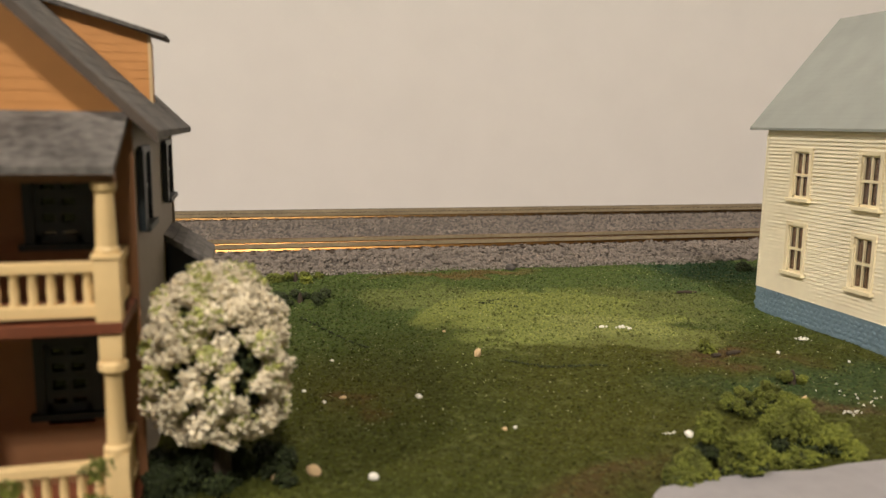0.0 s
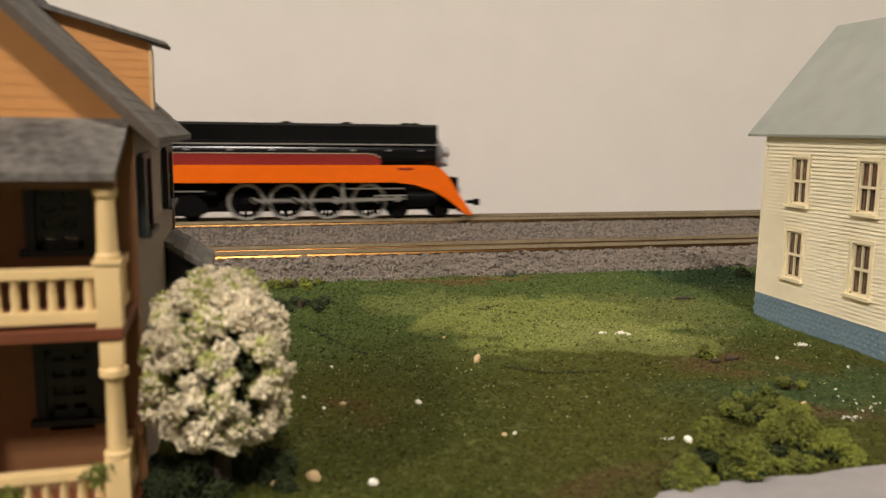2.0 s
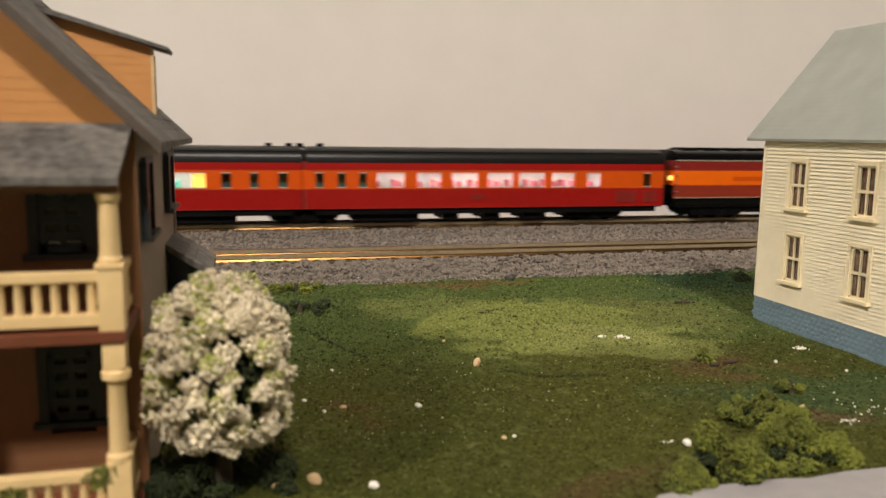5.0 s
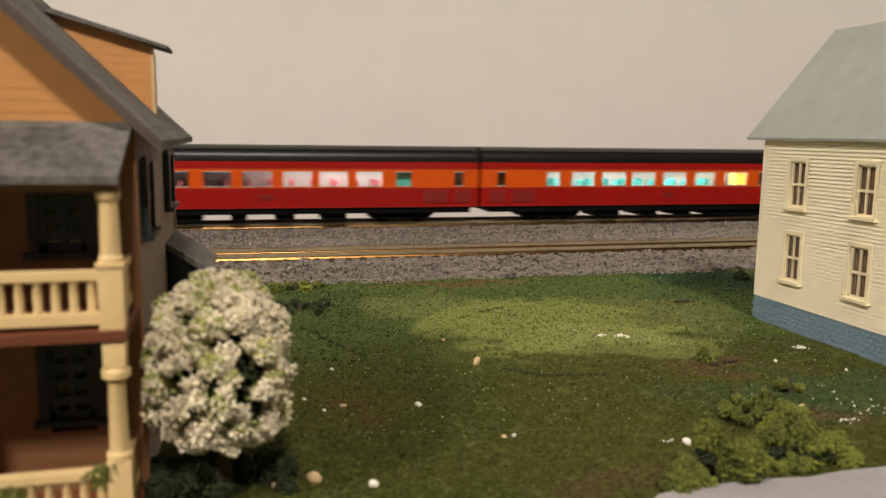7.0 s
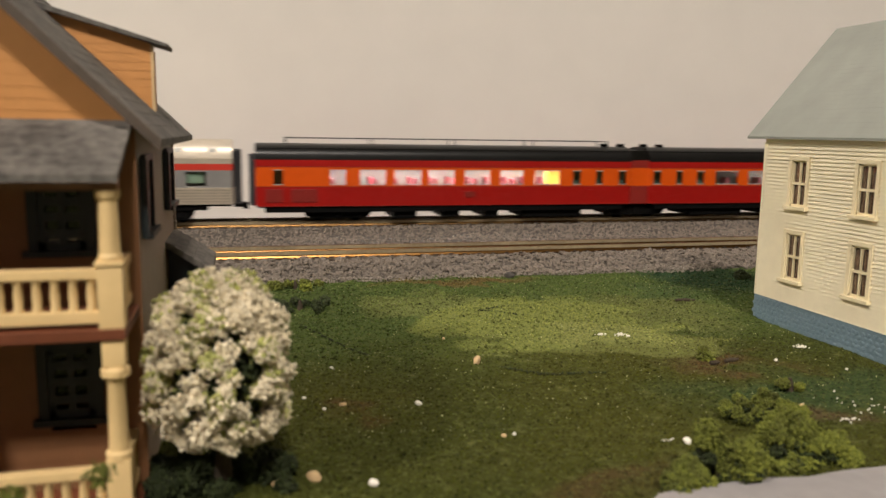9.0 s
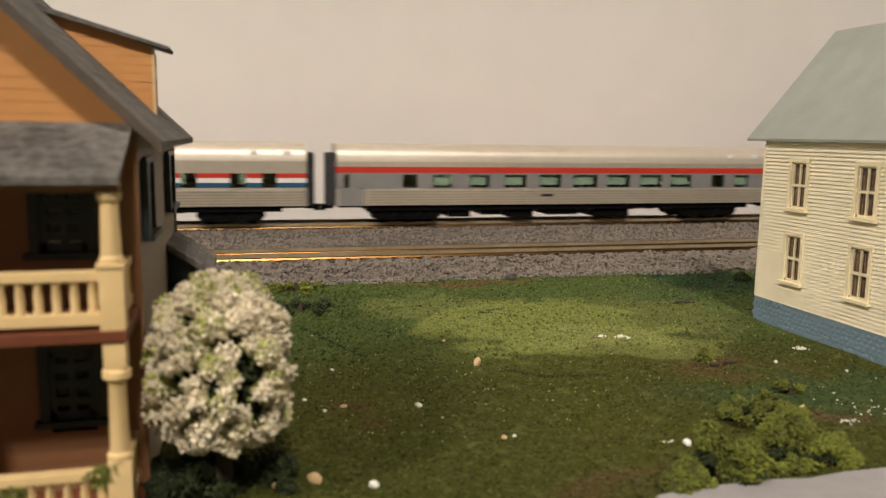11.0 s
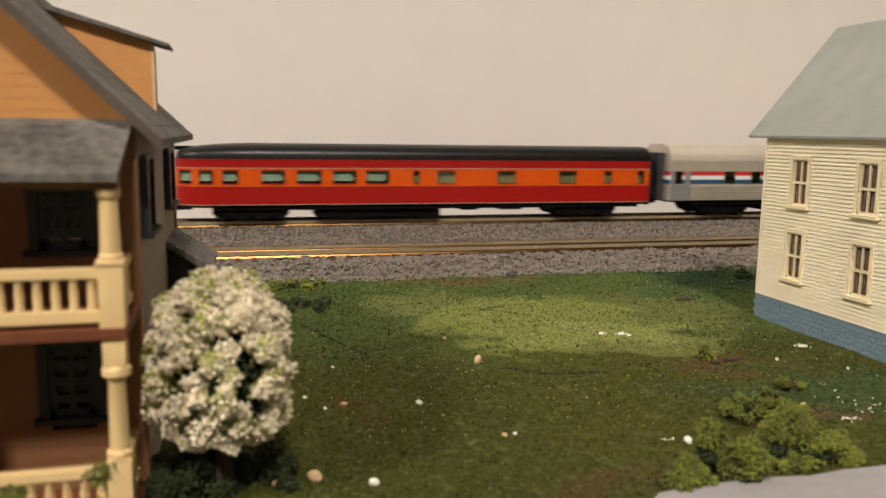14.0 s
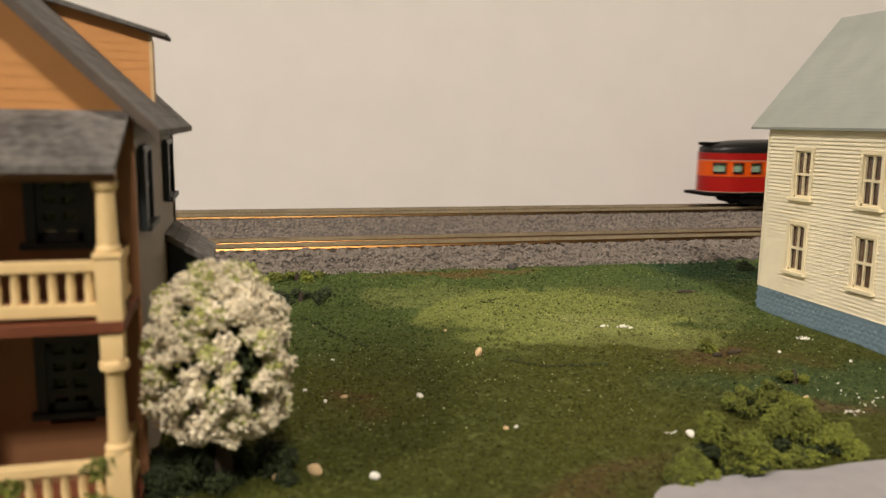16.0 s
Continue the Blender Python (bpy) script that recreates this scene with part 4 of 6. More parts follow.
shrub(0.0800, 0.0985, lobe_set(62, 7, 0.0014, 0.0014, 0.0030, 0.0006), moss_green, "small loose green foam sprig on the lawn", 68, 1300, 0.00018)
# undergrowth; its near-black green also holds the shade under the tree
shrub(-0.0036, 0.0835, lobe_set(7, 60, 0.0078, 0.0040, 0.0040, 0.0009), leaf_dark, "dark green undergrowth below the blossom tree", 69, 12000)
shrub(-0.0121, 0.0655, lobe_set(8, 16, 0.0016, 0.0010, 0.0128, 0.0011), moss_green, "small foam bush in front of the porch", 71, 3000, 0.0002)
shrub(-0.0188, 0.0655, lobe_set(9, 14, 0.0014, 0.0010, 0.0128, 0.0010), moss_green, "small foam bush in front of the porch steps", 73, 3000, 0.0002)
shrub(0.0755, 0.1150, lobe_set(10, 6, 0.0009, 0.0008, 0.0032, 0.0007), moss_green, "tiny dark green weed on the lawn", 75, 420, 0.0003)
shrub(0.0115, 0.168, lobe_set(11, 24, 0.006, 0.006, 0.0016, 0.0007), leaf_dark, "low dark green shrub at the ballast edge", 77, 1500, 0.0004)
shrub(0.012, 0.190, lobe_set(12, 10, 0.006, 0.003, 0.0016, 0.0009), moss_green, "low pale green tufts along the ballast", 79, 1100, 0.0004)
shrub(0.131, 0.183, lobe_set(13, 6, 0.0016, 0.0012, 0.0018, 0.0009), leaf_dark, "small dark green tuft near the ballast", 81, 420, 0.0004)


def pebble(x, y, size, material, label, seed, flat=0.7, name="stone", category="stone"):
    rng = random.Random(seed)
    bm = bmesh.new()
    bmesh.ops.create_icosphere(bm, subdivisions=2, radius=size)
    for v in bm.verts:
        k = 1 + 0.28 * noise.noise(v.co * (1.1 / size) + Vector((seed * 3.1, 0, 0)))
        v.co = Vector((v.co.x * k * 1.15, v.co.y * k * 0.9, v.co.z * k * flat))
    ob = part(name, bm, material)
    ob.location = (x, y, ground_z(x, y) + size * flat * 0.55)
    ob.rotation_euler = (rng.uniform(-0.3, 0.3), rng.uniform(-0.3, 0.3), rng.uniform(0, 6))
    return tagged(ob, label, category, group="stones on the lawn")


PEBBLES = [
    (0.03703, 0.1206, 0.00062, stone_tan, "small upright tan stone on the grass", 1.5), (0.02345, 0.1039, 0.00048, stone_white, "small white pebble on the grass", 0.7),
    (0.01307, 0.0798, 0.00056, stone_white, "white pebble on the dark grass", 0.8), (0.00694, 0.0819, 0.00080, stone_tan, "orange-tan stone on the dark grass", 0.75),
    (0.05417, 0.0847, 0.00056, stone_white, "white stone beside the bush", 0.9), (0.0130, 0.1058, 0.00046, stone_tan, "small reddish stone on the grass", 0.6),
    (0.0030, 0.0810, 0.00060, stone_tan, "dull tan stone below the tree", 0.7), (0.0702, 0.0778, 0.00072, stone_white, "pale stone by the pavement", 1.0),
    (0.0775, 0.0925, 0.00048, stone_tan, "small reddish tan stone by the bushes", 0.8), (0.0684, 0.1945, 0.00130, stone_dark, "dark rock at the ballast edge", 0.80),
    (0.0318, 0.0910, 0.00036, stone_tan, "tiny tan pebble on the lawn", 0.7), (0.0333, 0.0914, 0.00028, stone_white, "tiny pale pebble on the lawn", 0.7),
    (0.0870, 0.1110, 0.00032, stone_white, "tiny white pebble on the brown earth", 0.8), (0.0960, 0.1050, 0.00026, stone_white, "tiny white pebble on the lawn", 0.8),
    (0.0355, 0.1370, 0.00034, stone_tan, "tiny tan pebble beside the pale turf", 0.8), (0.0135, 0.1245, 0.00028, stone_white, "tiny pale pebble near the tree", 0.8),
    (0.0080, 0.1105, 0.00030, stone_white, "tiny white pebble near the tree", 0.8), (0.0103, 0.1045, 0.00030, stone_white, "tiny white pebble near the tree", 0.7),
]
for i, (x, y, s, m, lab, flat) in enumerate(PEBBLES):
    pebble(x, y, s, m, lab, i + 1, flat)


def scrap(x, y, spread, n, seed, label):
    """A patch of spilt white flock."""
    rng = np.random.default_rng(seed)
    p = rng.normal(size=(n, 2)) * np.array(spread)
    pts = np.array([(a, b, ground_z(x + a, y + b) + 0.0002) for a, b in p])
    ob = grains("flock_patch", pts, rng.uniform(0.00008, 0.00024, n) * (1.5 if n in (26, 12) and spread[0] < 0.002 else 1.0), stone_white, seed)
    ob.location = (x, y, 0)
    tagged(ob, label, "debris", kind="stuff")


scrap(0.0687, 0.1320, (0.0009, 0.0005), 26, 91, "bright white flock spilt on the pale turf")
scrap(0.0655, 0.1327, (0.0007, 0.0003), 12, 92, "white flock spilt on the pale turf")
scrap(0.0978, 0.1188, (0.0007, 0.0008), 26, 93, "star-shaped white flock scrap by the house")
scrap(0.0522, 0.0857, (0.0006, 0.0003), 8, 94, "faint white flock beside the bush")
scrap(0.0865, 0.0900, (0.0030, 0.0030), 26, 95, "sprinkle of white flock by the house")
scrap(0.0800, 0.0860, (0.0008, 0.0005), 14, 96, "white flock clot by the bushes")


def twig(x, y, length, turn, label):
    bm = bmesh.new()
    lathe(bm, [(0.00030, -length / 2), (0.00042, 0), (0.00018, length / 2)], (0, 0, 0.0002), ALONG_X, seg=8)
    ob = part("twig", bm, bark)
    ob.location = (x, y, ground_z(x, y) + 0.00015)
    ob.rotation_euler = (0, 0, radians(turn))
    tagged(ob, label, "twig")


twig(0.0797, 0.1128, 0.0030, 12, "short dark twig lying on brown earth")
twig(0.0762, 0.1124, 0.0018, 5, "tiny dark twig lying on brown earth")
twig(0.0980, 0.1575, 0.0046, -10, "dark twig lying on the far lawn")


def seam(points, n, seed, label):
    """A thin dark crack in the turf along a bent line."""
    rng = np.random.default_rng(seed)
    at = np.sort(rng.uniform(0, len(points) - 1, n))
    xs = np.interp(at, range(len(points)), [p[0] for p in points]) + rng.normal(0, 0.00016, n)
    ys = np.interp(at, range(len(points)), [p[1] for p in points]) + rng.normal(0, 0.00022, n)
    pts = np.array([(x, y, ground_z(x, y) + 0.0002) for x, y in zip(xs, ys)])
    tagged(grains("turf_seam", pts, rng.uniform(0.00010, 0.00026, n), leaf_dark, seed), label, "grass", kind="stuff")


seam([(0.0105, 0.1545), (0.0155, 0.1410), (0.0205, 0.1305)], 150, 101, "thin dark seam across the turf")
seam([(0.0400, 0.1178), (0.0470, 0.1130), (0.0560, 0.1120)], 130, 103, "faint dark seam below the pale turf")
seam([(0.0580, 0.1600), (0.0480, 0.1560), (0.0560, 0.1500)], 60, 105, "faint dark mottling in the pale turf")

# pavement slab by the bushes
bm = bmesh.new()
prng = random.Random(17)
edge = [(0.0405, 0.0690), (0.0420, 0.0703)] + [(0.045 + 0.0052 * k, 0.0706 + prng.uniform(-0.0005, 0.0007)) for k in range(8)] + [(0.12, 0.0712), (0.12, -0.03), (0.030, -0.03), (0.034, 0.060)]
prism(bm, edge, "z", -0.002, 0.0006)
ob = part("pavement", bm, concrete)
tagged(ob, "pale grey concrete pavement slab", kind="structure")

# ---------------------------------------------------------------- train (each vehicle: x forward, origin on the rail top at its front)
MM = 0.001


def outline(length, half, front_r, rear_r, rear_long=None, seg=7):
    """Plan of a car body, clockwise from the near front corner towards the rear: points and running length."""
    pts = []
    rl = rear_long or rear_r

    def arc(cx, cy, ax, ay, a0, a1, n):
        for i in range(n + 1):
            a = a0 + (a1 - a0) * i / n
            pts.append((cx + ax * math.cos(a), cy + ay * math.sin(a)))
    arc(-front_r, -half + front_r, front_r, front_r, 0, -math.pi / 2, seg)
    arc(-length + rl, -half + rear_r, rl, rear_r, -math.pi / 2, -math.pi, seg * (3 if rear_long else 1))
    arc(-length + rl, half - rear_r, rl, rear_r, math.pi, math.pi / 2, seg * (3 if rear_long else 1))
    arc(-front_r, half - front_r, front_r, front_r, math.pi / 2, 0, seg)
    pts.append(pts[0])
    run = [0.0]
    for a, b in zip(pts, pts[1:]):
        run.append(run[-1] + math.hypot(b[0] - a[0], b[1] - a[1]))
    return np.array(pts), np.array(run)


def wall_strip(bm, path, s0, s1, z0, z1, thick=0.0005, proud=0.0):
    """A strip of the body's skin along the plan from s0 to s1."""
    pts, run = path
    ss = [s0] + [s for s in run if s0 + 1e-6 < s < s1 - 1e-6] + [s1]
    rows = []
    for s in ss:
        x, y = np.interp(s, run, pts[:, 0]), np.interp(s, run, pts[:, 1])
        e = 2e-5
        tx = np.interp(min(s + e, run[-1]), run, pts[:, 0]) - np.interp(max(s - e, 0), run, pts[:, 0])
        ty = np.interp(min(s + e, run[-1]), run, pts[:, 1]) - np.interp(max(s - e, 0), run, pts[:, 1])
        k = math.hypot(tx, ty) or 1
        ox, oy = -ty / k, tx / k          # outwards
        rows.append([bm.verts.new((x + a * ox, y + a * oy, z)) for a, z in ((proud, z0), (proud, z1), (proud - thick, z1), (proud - thick, z0))])
    for a, b in zip(rows, rows[1:]):
        for i in range(4):
            j = (i + 1) % 4
            bm.faces.new((a[i], a[j], b[j], b[i]))
    bm.faces.new(rows[0])
    bm.faces.new(rows[-1][::-1])


def s_of_x(path, x):
    """Running length at which the near side passes x."""
    pts, run = path
    n = int(np.argmin(pts[:, 0]))
    return float(np.interp(-x, -pts[:n + 1, 0], run[:n + 1]))


def roof_shell(bm, x0, x1, half, z0, z1, rise=0.62, taper_rear=0.0, seg=14):
    """A turtle-back roof between x0 and x1; taper_rear: length over which the tail droops and narrows."""
    stations = [(x1, 1.0), (x0 + max(taper_rear, 0), 1.0)]
    if taper_rear:
        stations += [(x0 + taper_rear * (1 - math.sin(a)), math.cos(a)) for a in np.linspace(0.15, 1.45, 10)]
    else:
        stations[-1] = (x0, 1.0)
    rows = []
    for x, k in stations:
        row = []
        for i in range(seg + 1):
            a = math.pi * i / seg
            cy = math.copysign(abs(math.cos(a)) ** rise, math.cos(a))
            row.append(bm.verts.new((x, -half * cy * (k ** 0.5 if taper_rear else 1), z0 + (z1 - z0) * math.sin(a) ** 0.8 * (0.35 + 0.65 * k))))
        rows.append(row)
    for a, b in zip(rows, rows[1:]):
        for i in range(seg):
            bm.faces.new((a[i], a[i + 1], b[i + 1], b[i]))
        bm.faces.new((a[seg], a[0], b[0], b[seg]))
    bm.faces.new(rows[0])
    bm.faces.new(rows[-1][::-1])


def wheelset(bm, x, r, gauge=0.0045, seg=18):
    for s in (-1, 1):
        lathe(bm, [(r * 0.35, -0.0005), (r * 1.08, -0.0004), (r * 1.08, -0.0001), (r, 0.0), (r, 0.0010), (r * 0.75, 0.0011)], (x, s * gauge, r), ALONG_Y if s > 0 else ALONG_Y @ Matrix.Rotation(math.pi, 4, "X"), seg)
    lathe(bm, [(0.0005, -0.0045), (0.0005, 0.0045)], (x, 0, r), ALONG_Y, 8)


ROLLING = []     # (wheelset, its place on its frame, radius)


def bogie(parent, x, axles, r=0.0027, half=0.0074, reach=0.0038):
    """A truck: side frames with springs and journal boxes, bolster, wheelsets."""
    t = empty("bogie", x)
    t.parent = parent
    bm = bmesh.new()
    a0, a1 = axles[0] - reach, axles[-1] + reach
    for s in (-1, 1):
        y0, y1 = sorted((s * half, s * (half - 0.0011)))
        prism(bm, [(a0, 0.0026), (a0 + 0.0016, 0.0010), (a1 - 0.0016, 0.0010), (a1, 0.0026), (a1, 0.0043), (a0, 0.0043)], "y", y0, y1)
        for ax in axles:
            box(bm, ax - 0.0011, ax + 0.0011, s * half - 0.0003, s * half + 0.0003, 0.0016, 0.0038, bevel=0.0002)
        for ax in np.linspace(axles[0], axles[-1], 2 * len(axles) - 1)[1::2]:
            lathe(bm, [(0.0007, 0.0012), (0.0008, 0.002), (0.0007, 0.0036)], (ax, s * half, 0), seg=8)
    box(bm, -0.0022, 0.0022, -half, half, 0.0034, 0.0046)
    box(bm, a0 + 0.001, a1 - 0.001, -half + 0.0030, half - 0.0030, 0.0010, 0.0047)
    part("side_frame", bm, under_black, t)
    for ax in axles:
        bm = bmesh.new()
        wheelset(bm, 0, r)
        bmesh.ops.translate(bm, verts=bm.verts, vec=(0, 0, -r))
        w = part("wheelset", bm, under_black, t, "dark steel wheels on an axle")
        w.location = (ax, 0, r)
        ROLLING.append((w, ax, r))
    return t


def coupler(parent, x, sgn):
    bm = bmesh.new()
    box(bm, min(x, x + sgn * 0.0035), max(x, x + sgn * 0.0035), -0.0006, 0.0006, 0.0042, 0.0054)
    box(bm, min(x + sgn * 0.0028, x + sgn * 0.0046), max(x + sgn * 0.0028, x + sgn * 0.0046), -0.0011, 0.0011, 0.0036, 0.0058, bevel=0.0002)
    part("coupler", bm, under_black, parent)


def skin(parent, path, bands, windows, win_z, win_m, blind=None, trim=None, pale_board_from=0.0055, pale_board_to=0.0):
    """Body side in colour bands; windows cut through the band that spans win_z. bands: (name, z0, z1, material, label, proud)."""
    total = path[1][-1]
    cuts = sorted([(s_of_x(path, b), s_of_x(path, a)) for a, b in windows])
    cuts = cuts + sorted((total - b, total - a) for a, b in cuts)
    for name, z0, z1, m, label, proud in bands:
        bm = bmesh.new()
        if z0 <= win_z[0] + 1e-6 and z1 >= win_z[1] - 1e-6:
            if win_z[0] > z0 + 1e-6:
                wall_strip(bm, path, 0, total, z0, win_z[0], proud=proud)
            if z1 > win_z[1] + 1e-6:
                wall_strip(bm, path, 0, total, win_z[1], z1, proud=proud)
            at = 0.0
            for a, b in cuts + [(total, total)]:
                if a - at > 1e-5:
                    wall_strip(bm, path, at, a, win_z[0], win_z[1], proud=proud)
                at = b
        else:
            at = 0.0
            inside = [c for c in cuts if z0 >= win_z[0] - 1e-6 and z1 <= win_z[1] + 1e-6]
            for a, b in inside + [(total, total)]:
                if a - at > 1e-5:
                    wall_strip(bm, path, at, a, z0, z1, proud=proud)
                at = b
        part(name, bm, m, parent, label)
    me = None
    for a, b in cuts:
        bm = bmesh.new()
        wall_strip(bm, path, a, b, win_z[0], win_z[1], thick=0.00008, proud=-0.0003)
        w = part("window_pane", bm, win_m, parent)
        w.visible_shadow = False
        h = win_z[1] - win_z[0]
        middle = np.interp(0.5 * (a + b), path[1], path[0][:, 0])
        # board added behind the glass for the bright view through the car
        if blind and b - a > pale_board_from and middle < pale_board_to:
            bm = bmesh.new()
            near = a < total / 2
            lo, hi = (a + 0.16 * (b - a), b) if near else (a, b - 0.16 * (b - a))
            wall_strip(bm, path, lo, hi, win_z[0] + 0.2 * h, win_z[1] + 0.0003, thick=0.0002, proud=-0.0009)
            part("blind", bm, blind, parent, "pale green board for the bright view through the car")
        if trim:
            bm = bmesh.new()
            wall_strip(bm, path, a, b, win_z[0] - 0.00022, win_z[0] + 0.00012, thick=0.0003, proud=0.00012)
            wall_strip(bm, path, a, b, win_z[1] - 0.00012, win_z[1] + 0.00022, thick=0.0003, proud=0.00012)
            part("window_trim", bm, trim, parent, "bright metal window trim")


def seats(parent, x0, x1, material, pitch=0.0065, z=0.0052):
    n = max(1, int((x1 - x0) / pitch))
    for k in range(n):
        x = x0 + (x1 - x0) * (k + 0.5) / n
        for s in (-1, 1):
            bm = bmesh.new()
            box(bm, x - 0.0016, x + 0.0016, s * 0.0048 - 0.0024, s * 0.0048 + 0.0024, z, z + 0.0030, bevel=0.0003)
            box(bm, x - 0.0018, x - 0.0008, s * 0.0048 - 0.0024, s * 0.0048 + 0.0024, z + 0.0030, z + 0.0086, bevel=0.0003)
            part("seat", bm, material, parent)


def underbody(parent, pieces):
    for x0, x1, z0 in pieces:
        bm = bmesh.new()
        box(bm, x0, x1, -0.0078, 0.0078, z0, 0.0047, bevel=0.0003)
        part("equipment_box", bm, under_black, parent)


# window openings along the stainless cars, millimetres from the front end
WINS_G = [(-14.3, -9.6), (-24.1, -19.2), (-39.0, -34.1), (-52.8, -43.0), (-66.2, -56.6), (-79.3, -69.6), (-92.7, -83.1), (-105.9, -96.3), (-119.4, -109.5), (-127.8, -123.3), (-139.2, -134.4), (-160.0, -156.3)]
WINS_E = [(-14.2, -8.2), (-24.0, -18.7), (-41.0, -32.5)] + [(-162 + a, -162 + b) for a, b in ((1.5, 4.1), (21.9, 26.9), (32.3, 39.0), (45.0, 52.3), (57.6, 65.5), (70.4, 78.5), (83.1, 92.3), (96.1, 105.0), (108.9, 117.7))]


TRAIN = []       # (vehicle, metres behind the engine's pilot)


def daylight_coach(behind, L, mirrored, lit, seat_m, joint, antenna, label, short=False):
    """One half of an articulated pair. mirrored: the vestibule end trails."""
    e = empty("passenger_car", 0, REAR_TRACK, REAR_RAIL, label=label, category="railway car", group="red and orange passenger cars")

    def mx(a, b):
        return (a, b) if not mirrored else (-L - b, -L - a)
    path = outline(L, 0.0095, 0.0008, 0.0008)
    small = [(-111.6, -108.6), (-120.0, -117.4), (-129.2, -126.2)]
    wide = [(-28.8, -23.6), (-42.0, -33.4), (-54.0, -44.8), (-65.6, -56.4), (-78.2, -69.0), (-90.2, -81.8), (-103.8, -94.4)]
    if short:
        small = [(-111.4, -108.8), (-118.4, -115.8), (-125.6, -123.0)]
        wide = [(a - 1.7, b - 1.7) for a, b in wide]
    wins = [mx(a * MM, b * MM) for a, b in [(-8.6, -5.6)] + wide + small]
    bands = [("lower_panel", 0.0050, 0.0114, red_paint, "deep red lower side", 0.0),
             ("window_band", 0.0114, 0.0178, coach_orange, "orange window band", 0.0),
             ("letterboard", 0.0178, 0.0200, red_paint, "deep red letterboard", 0.0)]
    skin(e, path, bands, wins, (0.0121, 0.0167), window_clear, trim=silver_front)
    for z in (0.0114, 0.0178, 0.0051):
        bm = bmesh.new()
        wall_strip(bm, path, 0, path[1][-1], z - 0.00010, z + 0.00010, thick=0.0003, proud=0.00008)
        part("stripe", bm, dark_red, e)
    # fluted ribs and skirt louvres on the lower side
    bm = bmesh.new()
    for k in range(8):
        z = 0.0064 + 0.00060 * k
        a0, a1 = sorted((s_of_x(path, mx(-0.1325, -0.0215)[0]), s_of_x(path, mx(-0.1325, -0.0215)[1])))
        wall_strip(bm, path, a0, a1, z - 0.0001, z + 0.0001, thick=0.0003, proud=0.00008)
    part("ribs", bm, red_paint, e)
    for a, b in ((-0.0085, -0.0030), (-0.0195, -0.0110), (-0.0730, -0.0690)):
        a, b = mx(a, b)
        bm = bmesh.new()
        z0, z1 = (0.0064, 0.0106) if a + b > -0.12 * (1 if not mirrored else 5) and b - a > 0.0045 else (0.0078, 0.0096)
        box(bm, a, b, -0.00975, -0.0094, z0, z1, bevel=0.0001)
        for k in range(5):
            zz = z0 + (z1 - z0) * (k + 0.5) / 5
            box(bm, a + 0.0004, b - 0.0004, -0.00985, -0.0097, zz - 0.0001, zz + 0.0001)
        part("louvre_panel", bm, dark_red, e)
    bm = bmesh.new()
    roof_shell(bm, -L + 0.0002, -0.0002, 0.0094, 0.0200, 0.0252)
    part("roof", bm, roof_black, e, "glossy black turtle-back roof", smooth=True)
    bm = bmesh.new()
    for s in (-1, 1):
        box(bm, -L + 0.001, -0.001, s * 0.0080 - 0.0002, s * 0.0080 + 0.0002, 0.0234, 0.0238)
    part("roof_rib", bm, cab_grey, e)
    boxes("floor", [(-L + 0.0006, -0.0006, -0.0088, 0.0088, 0.0046, 0.0051)], under_black, e)
    # interior
    inner0, inner1 = mx(-0.1065, -0.0226)
    seats(e, inner0, inner1, seat_m)
    boxes("partition", [(inner0 - 0.0006, inner0 - 0.0002, -0.0088, 0.0088, 0.0051, 0.0196)], interior_wall, e)
    boxes("partition", [(inner1 + 0.0002, inner1 + 0.0006, -0.0088, 0.0088, 0.0051, 0.0196)], interior_wall, e)
    # pale board added for the bright wall seen through the far windows
    boxes("liner", [(inner0, inner1, 0.0078, 0.0082, 0.0051, 0.0192)], interior_wall, e, "pale board for the bright wall seen through the coach")
    if lit:
        a, b = (inner0 + lit[0] * (inner1 - inner0), inner0 + lit[1] * (inner1 - inner0))
        boxes("ceiling_strip", [(a, b, -0.0058, -0.0030, 0.0186, 0.0190)], led_white, e, "glowing white ceiling light strip")
        w0, w1 = mx(-0.1040, -0.0998)
        if lit[2]:
            boxes("ceiling_bulb", [(w0, w1, -0.0082, -0.0040, 0.0120, 0.0180)], led_warm, e, "warm yellow interior bulb", bevel=0.0003)
    # dark teal board added to stop the bright view through the small windows
    far, near = mx(-L + 0.0020, -0.1074)
    boxes("vestibule_wall", [(far, near, -0.0066, -0.0062, 0.0055, 0.0196)], corridor_teal, e, "dark teal board added behind the small windows")
    # diaphragms
    end = mx(-0.0002, 0.0018)
    boxes("diaphragm", [(end[0], end[1], -0.0055, 0.0055, 0.0050, 0.0215)], rubber_grey, e, "dark rubber end diaphragm", bevel=0.0004)
    other = mx(-L - joint / 2, -L + 0.0002)
    # red bands take the darker red: the joint's shade painted in
    for nm, z0, z1, m in (("bellows", 0.0050, 0.0114, dark_red), ("bellows", 0.0114, 0.0178, coach_orange), ("bellows", 0.0178, 0.0205, dark_red), ("bellows", 0.0205, 0.0240, roof_black)):
        half = 0.0090 if z1 < 0.0230 else 0.0080
        boxes(nm, [(other[0], other[1], -half, half, z0, z1)], m, e, "articulation bellows between the coaches")
    # teal glow in the end window painted as an added board
    if not mirrored and not short:
        boxes("bulkhead", [(-0.0292, -0.0230, -0.0074, -0.0070, 0.0058, 0.0186)], seat_teal, e, "teal board for the teal glow in the end window")
    xs = mx(-0.0325, -0.0205)
    bogie(e, (xs[0] + xs[1]) / 2, [-0.0060, 0.0060], reach=0.0050)
